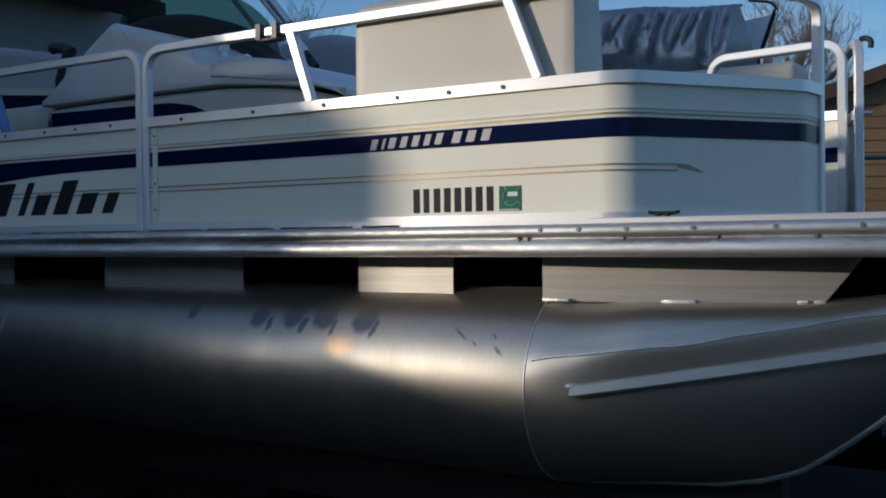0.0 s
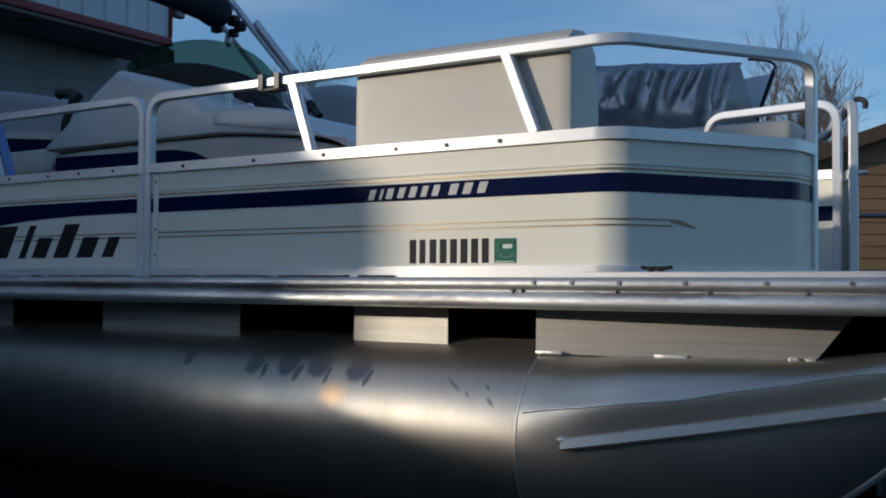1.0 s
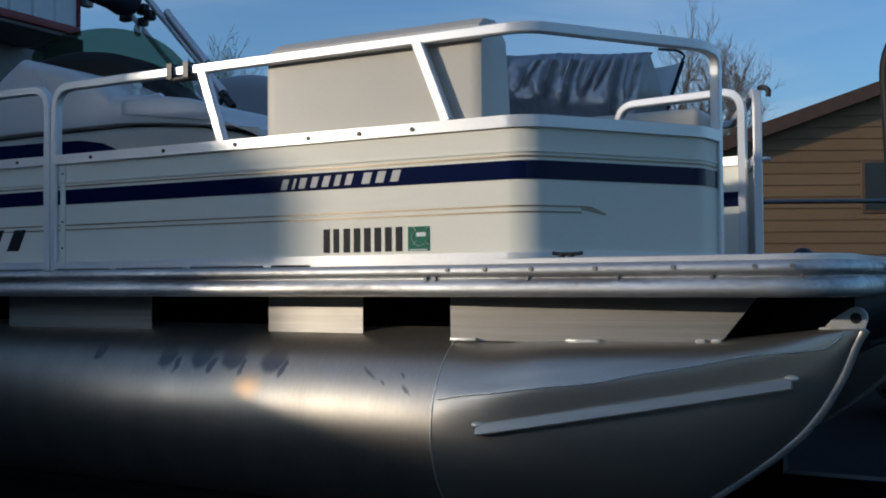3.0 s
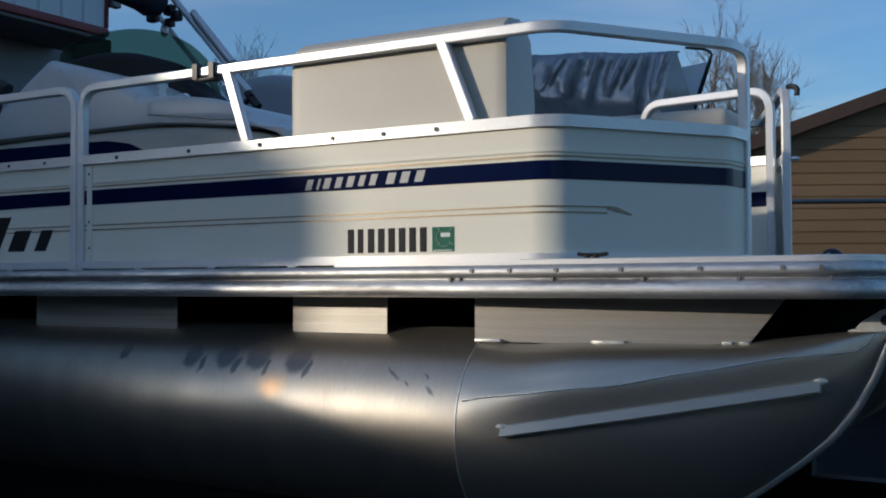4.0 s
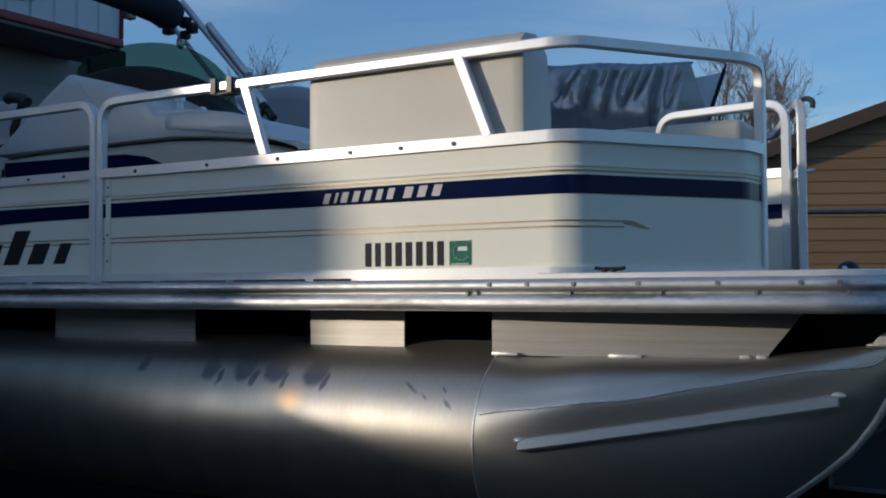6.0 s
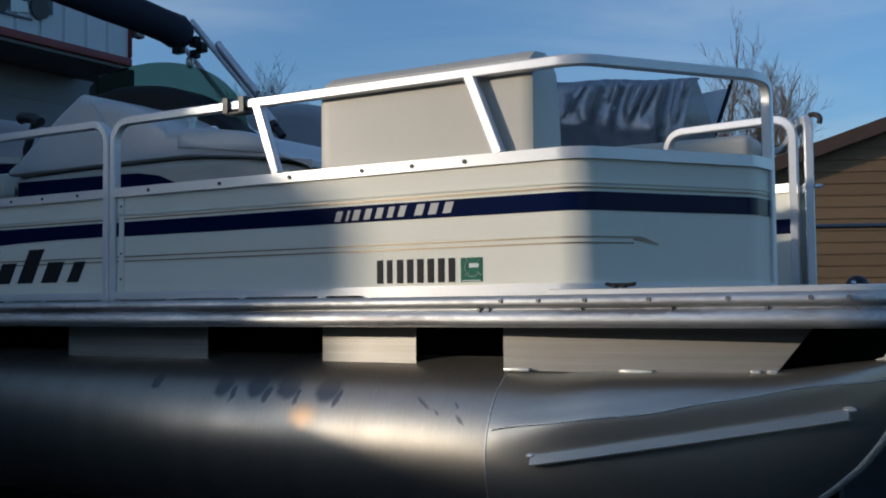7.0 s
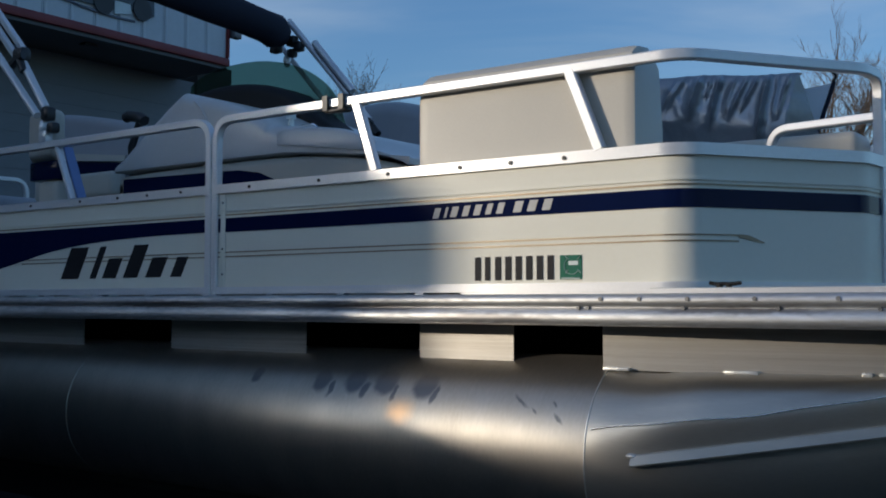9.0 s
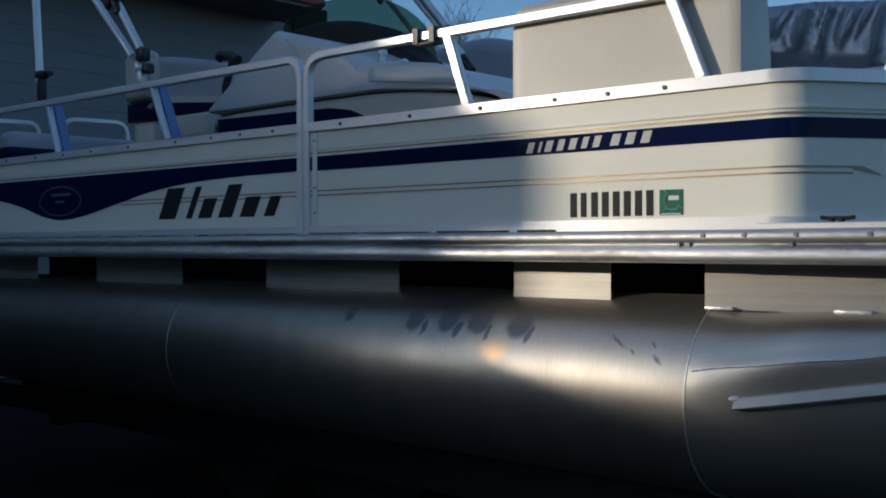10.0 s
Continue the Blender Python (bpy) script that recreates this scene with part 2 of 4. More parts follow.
stain_or_glint(M_RUB, [(-0.9, 1.33, 0.5, 0.02, 0), (-0.3, 1.3, 0.4, 0.02, 0), (-1.9, 1.34, 0.5, 0.02, 0), (0.5, 1.325, 0.4, 0.012, 0)], (0.25, 0.24, 0.235))


# ---------------------------------------------------------------- building blocks
def thing(name, label, category, group="", kind=""):
    ob = new(name)
    ob.empty_display_size = 0.2
    return tagged(ob, label, category, group, kind)


def part(name, bm, material, parent=None, label="", smooth=True, crease=35):
    me = bpy.data.meshes.new(name)
    bmesh.ops.recalc_face_normals(bm, faces=bm.faces)
    bm.to_mesh(me)
    bm.free()
    if smooth:
        me.shade_smooth()
        me.set_sharp_from_angle(angle=radians(crease))
    me.materials.append(material)
    ob = new(name, me)
    if parent:
        ob.parent = parent
    if label:
        ob["label"] = label
    return ob


def box(lo, hi, bevel=0.0, bm=None, segs=2):
    own = bmesh.new()
    bmesh.ops.create_cube(own, size=1)
    for v in own.verts:
        v.co = Vector((lo[n] + (v.co[n] + 0.5) * (hi[n] - lo[n]) for n in range(3)))
    if bevel:
        bmesh.ops.bevel(own, geom=own.edges[:], offset=bevel, segments=segs, affect="EDGES", profile=0.5)
    return merge(bm, own)


def merge(bm, own):
    if bm is None:
        return own
    me = bpy.data.meshes.new("tmp")
    own.to_mesh(me)
    own.free()
    bm.from_mesh(me)
    bpy.data.meshes.remove(me)
    return bm


def loft(rings, bm=None, cap=True, closed=True):
    """Skin between rings of points; each ring closed."""
    bm = bm or bmesh.new()
    vs = [[bm.verts.new(p) for p in ring] for ring in rings]
    n = len(rings[0])
    for a, b in zip(vs, vs[1:]):
        for i in range(n if closed else n - 1):
            j = (i + 1) % n
            bm.faces.new((a[i], a[j], b[j], b[i]))
    if cap and closed:
        bm.faces.new(vs[0][::-1])
        bm.faces.new(vs[-1])
    return bm


def circle(r, n=12):
    return [(r * math.cos(2 * math.pi * i / n), r * math.sin(2 * math.pi * i / n)) for i in range(n)]


def square(w, h, r=0.004, n=1):
    out = []
    for cx, cy, a0 in ((1, 1, 0), (-1, 1, 90), (-1, -1, 180), (1, -1, 270)):
        for k in range(n + 1):
            a = radians(a0 + 90 * k / n)
            out.append((cx * (w / 2 - r) + r * math.cos(a), cy * (h / 2 - r) + r * math.sin(a)))
    return out


def sweep(pts, prof, bm=None, up=None, cap=True):
    """A profile along a line of points. prof's x runs sideways, its y along `up` (or as the line turns)."""
    pts = [Vector(p) for p in pts]
    rings, side = [], None
    for i, p in enumerate(pts):
        d = ((pts[min(i + 1, len(pts) - 1)] - p).normalized() + (p - pts[max(i - 1, 0)]).normalized()).normalized()
        if up is not None:
            s = d.cross(Vector(up)).normalized()
        elif side is None:
            s = d.cross(Vector((0, 0, 1)) if abs(d.z) < 0.95 else Vector((0, 1, 0))).normalized()
        else:
            s = (side - d * side.dot(d)).normalized()
        side = s
        u = s.cross(d)
        k = 1.0
        if 0 < i < len(pts) - 1:
            c = (pts[i + 1] - p).normalized().dot((p - pts[i - 1]).normalized())
            k = 1 / math.sqrt(max(0.25, (1 + c) / 2))
        rings.append([p + s * x * k + u * y for x, y in prof])
    return loft(rings, bm, cap)


def tube(pts, r, bm=None, n=12):
    return sweep(pts, circle(r, n), bm)


def rounded(pts, r, n=12):
    """The line of points with its inner corners rounded to radius r."""
    pts = [Vector(p) for p in pts]
    out = [pts[0]]
    for a, b, c in zip(pts, pts[1:], pts[2:]):
        u, v = (a - b), (c - b)
        k = min(r, u.length * 0.49, v.length * 0.49)
        p, q = b + u.normalized() * k, b + v.normalized() * k
        for i in range(n + 1):
            t = i / n
            out.append(p * (1 - t) ** 2 + b * 2 * t * (1 - t) + q * t * t)
    return out + [pts[-1]]


def ball(c, r, bm=None, squash=(1, 1, 1), n=12):
    own = bmesh.new()
    bmesh.ops.create_uvsphere(own, u_segments=n, v_segments=max(6, n // 2), radius=r)
    for v in own.verts:
        v.co = Vector((c[i] + v.co[i] * squash[i] for i in range(3)))
    return merge(bm, own)


def slab(outline, y0, y1, bm=None):
    """A flat plate: an outline in x and z, from y0 to y1."""
    return loft([[(x, y0, z) for x, z in outline], [(x, y1, z) for x, z in outline]], bm)


def spline(line, n=6):
    """A smooth line of (x, z) through the given ones."""
    out = []
    for i in range(len(line) - 1):
        p0, p1, p2, p3 = (line[max(0, min(len(line) - 1, i + d))] for d in (-1, 0, 1, 2))
        for k in range(n):
            t = k / n
            out.append(tuple(0.5 * (2 * b + (c - a) * t + (2 * a - 5 * b + 4 * c - d) * t * t + (3 * b - a - 3 * c + d) * t ** 3) for a, b, c, d in zip(p0, p1, p2, p3)))
    return out + [line[-1]]


def disc(c, axis, r, depth, bm=None, n=10):
    a = Vector(axis).normalized()
    return sweep([Vector(c), Vector(c) + a * depth], circle(r, n), bm)


# ---------------------------------------------------------------- the boat
BEAM = 2.4                   # between the outer faces of the side fences
DECK = 1.362                 # top of the deck
STERN = -4.85


def bow_line(side=0, off=0.0, start=STERN):
    """The fence's line in plan from the stern round the bow corner to the gate post; off: metres outwards."""
    x, y, a = 0.262, 0.0, 0.0
    pts = [(start, -off)]
    for q in (start * 0.5, x):
        if q > start + 0.01:
            pts.append((q, -off))
    # each bend: radius and final heading in degrees, then a straight run
    for R, turn, run, n in (((0.14, 70.9, 0.916, 16),) if side else ((0.14, 55.0, 0.55, 14), (0.12, 85.0, 0.115, 6))):
        a0, a1 = a, radians(turn)
        cx, cy = x - R * math.sin(a0), y + R * math.cos(a0)
        for k in range(1, n + 1):
            a = a0 + (a1 - a0) * k / n
            pts.append((cx + (R + off) * math.sin(a), cy - (R + off) * math.cos(a)))
        x, y = cx + R * math.sin(a1), cy - R * math.cos(a1)
        for f in (0.33, 0.66, 1.0) if turn < 85 else (1.0,):
            pts.append((x + math.cos(a1) * run * f + math.sin(a1) * off, y + math.sin(a1) * run * f - math.cos(a1) * off))
        x, y = x + math.cos(a1) * run, y + math.sin(a1) * run
    if side:
        pts = [(x, BEAM - y) for x, y in pts]
    return pts


def band(z0, z1, off0, off1, side=0, start=STERN, stop=None, bm=None):
    """A strip of the fence between two heights, off0 to off1 metres outside the sheet's outer face."""
    a, b = bow_line(side, off0, start), bow_line(side, off1, start)
    if stop:
        a, b = a[:stop], b[:stop]
    rings = [[(*p, z0), (*q, z0), (*q, z1), (*p, z1)] for p, q in zip(a, b)]
    return loft(rings, bm)


boat = thing("pontoon_boat", "cream pontoon boat with navy stripe on aluminium tubes", "boat")

deck_out = [(STERN, -0.045), (1.05, -0.045)] + [(1.05 + 0.17 * math.sin(radians(a)), 0.125 - 0.17 * math.cos(radians(a))) for a in range(10, 91, 10)]
deck_out += [(x, BEAM - y) for x, y in deck_out[::-1]]
part("deck", loft([[(x, y, 1.285) for x, y in deck_out], [(x, y, DECK) for x, y in deck_out]]), M_DECK, boat, "dark carpeted deck", smooth=False)

RUB = [(0.0, 1.277), (0.014, 1.277), (0.022, 1.281), (0.027, 1.289), (0.0285, 1.300), (0.0265, 1.312), (0.021, 1.323), (0.0135, 1.3305), (0.0135, 1.3335), (0.021, 1.3375),
       (0.0265, 1.348), (0.0255, 1.361), (0.019, 1.370), (0.012, 1.3738), (-0.03, 1.3740), (-0.03, 1.3635), (0.0, 1.3635)]


def rub_rail(i0, i1, grow):
    line = deck_out[i0:i1]
    rings = []
    for k, (x, y) in enumerate(line):
        a, b = Vector(line[max(k - 1, 0)]), Vector(line[min(k + 1, len(line) - 1)])
        d = (b - a).normalized()
        nrm = Vector((d.y, -d.x))
        rings.append([(x + nrm.x * (o + grow), y + nrm.y * (o + grow), z) for o, z in RUB])
    return loft(rings)


n_half = len(deck_out) // 2
deck_out[0:1] = [(STERN, -0.045), (0.05, -0.045)]
rail_aft = part("rub_rail", rub_rail(0, 2, 0.0), M_RUB, boat, "scuffed aluminium rub rail")
rail_fore = part("rub_rail", rub_rail(1, len(deck_out) - 1, 0.002), M_RUB, boat, "bolted aluminium rub rail round the bow")
for x in (0.101, 0.226, 0.374, 0.568, 0.790, 1.005, 1.10):
    part("bolt", disc((x, -0.072, 1.358), (0, -1, 0), 0.0065, 0.005), M_GALV, rail_fore)
for x in (0.022, 0.054, 0.359, 0.63, 0.891, 1.12):
    part("screw", disc((x, -0.062, 1.331), (0, -1, 0), 0.0055, 0.007), M_GALV, rail_fore)


lip = []
for k in range(2, n_half + 2):
    x, y = deck_out[k]
    a, b = Vector(deck_out[k - 1]), Vector(deck_out[k + 1])
    nrm = Vector(((b - a).y, -(b - a).x)).normalized()
    for xx, yy in (((0.25, y), (x, y)) if k == 2 else ((x, y),)):
        lip.append([(xx + nrm.x * o, yy + nrm.y * o, z) for o, z in ((-0.03, 1.3745), (0.006, 1.3745), (0.006, 1.388), (0.001, 1.3905), (-0.03, 1.3905))])
part("deck_lip", loft(lip), M_RAIL, boat, "aluminium lip round the bow deck")


def fence(side, group):
    """One side's fence round to the gate: sheets, stripe, cap, base trim, posts and rails."""
    Y = lambda y: y if not side else BEAM - y  # noqa: E731
    A = -1.674
    made = []
    for name, start, stop in (("fence_panel", A + 0.01, None), ("fence_panel", STERN, "aft")):
        def strip(z0, z1, o0, o1):
            if stop is None:
                return band(z0, z1, o0, o1, side, start)
            return loft([[(x, Y(-o0), z0), (x, Y(-o1), z0), (x, Y(-o1), z1), (x, Y(-o0), z1)] for x in (STERN, A - 0.01)])
        sheet = part(name, strip(1.382, 1.79, -0.003, 0.0), M_CREAM, boat, "cream enamelled fence panel", smooth=True)
        made.append(sheet)
        part("cap", strip(1.782, 1.818, -0.02, 0.013), M_RAIL, sheet, "aluminium cap rail")
        part("base_trim", strip(1.381, 1.409, -0.02, 0.010), M_RAIL, sheet, "aluminium base channel")
        part("rib", strip(1.708, 1.716, -0.001, 0.004), M_CREAM, sheet)
        part("pinstripe", strip(1.6925, 1.6985, 0.0, 0.002), M_GOLD, sheet, "gold pinstripe")
        if stop is None:
            part("stripe", band(1.627, 1.683, 0.0, 0.0025, side, start), M_NAVY, sheet, "navy stripe")
    fore, aft = made
    z1, z0 = 2.081, 1.366
    line = bow_line(side, -0.004, A + 0.0172)
    rail = rounded([(line[0][0], line[0][1], z0), (line[0][0], line[0][1], z1)] + [(x, y, z1) for x, y in line[1:2]], 0.09)
    rail += [Vector((x, y, z1)) for x, y in line[2:-2]]
    gx, gy = line[-1]
    end = rounded([(*line[-2], z1), (gx, gy, z1), (gx, gy, z0)], 0.09)
    part("top_rail", sweep(rail[:-1] + end, square(0.033, 0.033, 0.004)), M_RAIL, fore, "satin aluminium rail", crease=14)
    xs = A - 0.0172
    part("top_rail", sweep(rounded([(xs, Y(0.0), z0), (xs, Y(0.0), z1), (STERN + 0.05, Y(0.0), z1), (STERN + 0.05, Y(0.0), z0)], 0.09), square(0.033, 0.033, 0.004)), M_RAIL, aft, "satin aluminium rail", crease=14)
    for owner, (xt, xb) in ((fore, (-0.038, 0.065)), (fore, (-0.915, -0.826)), (aft, (-2.733, -2.615)), (aft, (-3.69, -3.588)), (aft, (-4.55, -4.45))):
        part("brace", sweep([(xt, Y(0.001), 2.072), (xb, Y(0.001), 1.816)], square(0.03, 0.04 if owner is fore else 0.028, 0.006)), M_RAIL, owner, crease=14)
        if xt in (-2.733, -3.69):
            # The brace's side face, its sky reflection painted on as blue.
            part("brace_gusset", sweep([(xt, Y(0.055), 2.07), (xb, Y(0.055), 1.816)], square(0.05, 0.012, 0.003), up=(1, 0, 0)), M_SKYSHEEN, owner, "brace's inner face with the sky's reflection painted blue", crease=14)
    part("post_foot", box((gx - 0.05, gy - 0.022, 1.3745), (gx + 0.035, gy + 0.022, 1.397), 0.004), M_RAIL, fore)
    return fore, aft


fore_near, aft_near = fence(0, "")
fore_far, aft_far = fence(1, "")
for x in (-1.453, -1.088, -0.76, -0.451, -0.251, -0.053):
    part("bolt", disc((x, -0.013, 1.799), (0, -1, 0), 0.007, 0.004), M_BLACK, fore_near)
for x in (-1.855, -2.069, -2.268, -2.535, -2.916, -3.25, -3.52, -3.80, -4.12, -4.45):
    part("bolt", disc((x, -0.013, 1.801), (0, -1, 0), 0.006, 0.004), M_BLACK, aft_near)
part("base_filler", band(1.3742, 1.381, -0.014, 0.008, 0, -0.45), M_RAIL, fore_near)
for x in [-4.6 + 0.36 * k for k in range(12)]:
    part("spacer", box((x, -0.012, 1.3735), (x + 0.035, 0.016, 1.3815)), M_RAIL, aft_near if x < -1.7 else fore_near)
for z in (1.46, 1.56, 1.745):
    part("screw", disc((-1.612, -0.004, z), (0, -1, 0), 0.004, 0.003, n=8), M_BLACK, fore_near)
part("edge_channel", box((-1.626, -0.004, 1.40), (-1.598, 0.0, 1.785), 0.001), M_CREAM, fore_near)
# the lower pair of pinstripes, with its hook past the bow corner
def front(s_, off):
    """A point of the angled bow panel, s_ metres past the corner."""
    a = radians(55.0)
    return (0.262 + 0.14 * math.sin(a) + s_ * math.cos(a) + off * math.sin(a), 0.14 - 0.14 * math.cos(a) + s_ * math.sin(a) - off * math.cos(a))


for z, s_end in ((1.5445, 0.131), (1.527, 0.114)):
    a = bow_line(0, 0.0, -1.64)[:17] + [front(s_end, 0.0)]
    b = bow_line(0, 0.002, -1.64)[:17] + [front(s_end, 0.002)]
    part("pinstripe", loft([[(*p, z), (*q, z), (*q, z + 0.005), (*p, z + 0.005)] for p, q in zip(a, b)]), M_GOLD, fore_near, "gold pinstripe")
    part("pinstripe", box((-3.0, -0.002, z), (-1.71, 0.0, z + 0.005)), M_GOLD, aft_near, "gold pinstripe")
part("pinstripe", loft([[(*front(q, 0.0), z0), (*front(q, 0.003), z0), (*front(q, 0.003), z1), (*front(q, 0.0), z1)] for q, z0, z1 in ((0.114, 1.540, 1.5497), (0.148, 1.534, 1.548), (0.203, 1.524, 1.527))]), M_GOLD, fore_near, "gold pinstripe hook")

# the navy band that swells into a lobe on the aft panel
lobe = [(-1.685, 1.630), (-2.1, 1.626), (-2.45, 1.612), (-2.75, 1.583), (-2.95, 1.55), (-3.15, 1.515), (-3.35, 1.482), (-3.568, 1.466), (-3.76, 1.490), (-3.964, 1.54), (-4.187, 1.578), (-4.5, 1.61), (STERN, 1.622)]
part("stripe", loft([[(x, 0.0, z), (x, -0.0025, z), (x, -0.0025, 1.684), (x, 0.0, 1.684)] for x, z in spline(lobe, 5)]), M_NAVY, aft_near, "navy band swelling into a lobe")

# gate, swung inwards from the far post
g0, g1 = Vector((0.613, 1.52)), Vector((0.046, 1.63))
gd = (g1 - g0).normalized()
gate = part("gate", loft([[(*(g0 + gd * t + Vector((0, o))), z) for o, z in ((0, 1.40), (0.004, 1.40), (0.004, 1.80), (0, 1.80))] for t in (0.02, 0.55)]), M_CREAM, boat, "open cream bow gate", smooth=False)
part("gate_frame", sweep(rounded([(*g0, 1.375), (*g0, 2.092), (*g1, 2.092), (*g1, 1.375)], 0.09), square(0.034, 0.034, 0.004)), M_RAIL, gate, "satin aluminium gate frame", crease=14)
part("stripe", loft([[(*(g0 + gd * t + Vector((0, o))), z) for o, z in ((0, 1.622), (-0.003, 1.622), (-0.003, 1.682), (0, 1.682))] for t in (0.02, 0.55)]), M_NAVY, gate, smooth=False)
part("cap", loft([[(*(g0 + gd * t + Vector((0, o))), z) for o, z in ((0.014, 1.79), (-0.014, 1.79), (-0.014, 1.826), (0.014, 1.826))] for t in (0.02, 0.55)]), M_RAIL, gate, smooth=False)

part("gate_latch", tube(rounded([(0.70, 1.44, 2.085), (0.72, 1.425, 2.085), (0.742, 1.42, 2.07), (0.738, 1.42, 2.045)], 0.02), 0.011, n=10), M_BLACK, fore_far, "black gate latch")
part("cap_end", ball((0.722, 1.44, 1.80), 0.012, squash=(1.8, 0.8, 0.8)), M_RAIL, fore_far)

# stern fence with its gate rail
stern = part("stern_panel", box((STERN - 0.003, 0.02, 1.378), (STERN, BEAM - 0.02, 1.80)), M_CREAM, boat, "cream stern fence panel", smooth=False)
part("cap", box((STERN - 0.02, 0.02, 1.79), (STERN + 0.013, BEAM - 0.02, 1.826)), M_RAIL, stern)
part("gate_rail", sweep(rounded([(STERN, 0.73, 1.82), (STERN, 0.73, 2.155), (STERN, 1.2, 2.165), (STERN, 1.2, 1.82)], 0.1), square(0.03, 0.03, 0.006)), M_RAIL, stern, crease=14)
part("gate_rail", sweep(rounded([(STERN, 0.06, 1.82), (STERN, 0.06, 2.10), (STERN, 0.56, 2.11), (STERN, 0.56, 1.82)], 0.08), square(0.03, 0.03, 0.006)), M_RAIL, stern, crease=14)

# ---- pontoons
PY, PZ, PR, SEAM, TIP = 0.2, 0.87, 0.305, 0.058, 1.235


def keel(u):
    """Height of the nose's keel line, u from the seam to the tip."""
    knots = [(0, 0.567), (0.1, 0.574), (0.21, 0.587), (0.42, 0.609), (0.52, 0.631), (0.614, 0.670), (0.707, 0.745), (0.792, 0.823), (0.859, 0.893), (0.912, 0.974), (0.951, 1.06), (0.985, 1.16), (1.0, 1.184)]
    for (a, za), (b, zb) in zip(knots, knots[1:]):
        if u <= b:
            return za + (zb - za) * (u - a) / (b - a)
    return knots[-1][1]


def crown(u):
    """Height of the nose's top: pressed a little flat under the riser, rising again to the tip."""
    knots = [(0, 1.175), (0.03, 1.170), (0.08, 1.158), (0.14, 1.1505), (0.3, 1.149), (0.6, 1.152), (0.7, 1.158), (0.8, 1.170), (0.92, 1.187), (1.0, 1.193)]
    for (a, za), (b, zb) in zip(knots, knots[1:]):
        if u <= b:
            return za + (zb - za) * (u - a) / (b - a)
    return knots[-1][1]


def nose_shape(u):
    """Top, widest height, keel and half width of the nose at u."""
    zt, zb = crown(u), keel(u)
    return zt, zb + (zt - zb) * (0.5 + 0.14 * u), zb, PR * (1 - 0.14 * u - 0.835 * u ** 1.8)


def nose_side(u, z):
    """How far the nose's skin stands off its middle at a height."""
    zt, zm, zb, w = nose_shape(u)
    q = (z - zm) / (zt - zm) if z >= zm else (zm - z) / (zm - zb)
    if z >= zm:
        e = shoulder(u)
        return w * max(0.0, 1 - q ** (2 / e)) ** (e / 2) + crease(u, z)
    return w * math.sqrt(max(0.0, 1 - q * q)) ** (1 + 0.5 * min(1, u * 2)) + crease(u, z)


def shoulder(u):
    """How round the nose's upper flank is: 1 a circle, less a squarer shoulder."""
    return 1 - 0.36 * min(1, u * 3.5) - 0.26 * u


def ridge_height(u):
    """Height of the knuckle that runs along the nose."""
    return 0.965 + 0.188 * u + 0.005 * math.sin(10 * u + 0.6) + 0.002 * math.sin(27 * u)


def crease(u, z):
    """How far the knuckle stands out of the nose's round."""
    d = (z - ridge_height(u)) / (0.035 if z > ridge_height(u) else 0.075)
    return 0.006 * max(0.0, 1 - abs(d)) ** 1.3 * min(1, u * 6) * min(1, max(0, 0.96 - u) * 5)


def nose_ring(u, n=144):
    x = SEAM + (TIP - SEAM) * u
    zt, zm, zb, w = nose_shape(u)
    ring = []
    for i in range(n):
        a = 2 * math.pi * i / n
        c, s_ = math.cos(a), math.sin(a)
        if s_ >= 0:
            e = shoulder(u)
            z, y = zm + (zt - zm) * s_ ** e, w * math.copysign(abs(c) ** e, c)
        else:
            e = 1 + 0.5 * min(1, u * 2)
            z, y = zm + (zm - zb) * s_, w * math.copysign(abs(c) ** e, c)
        ring.append((x, PY + y + math.copysign(crease(u, z), c), z))
    return ring


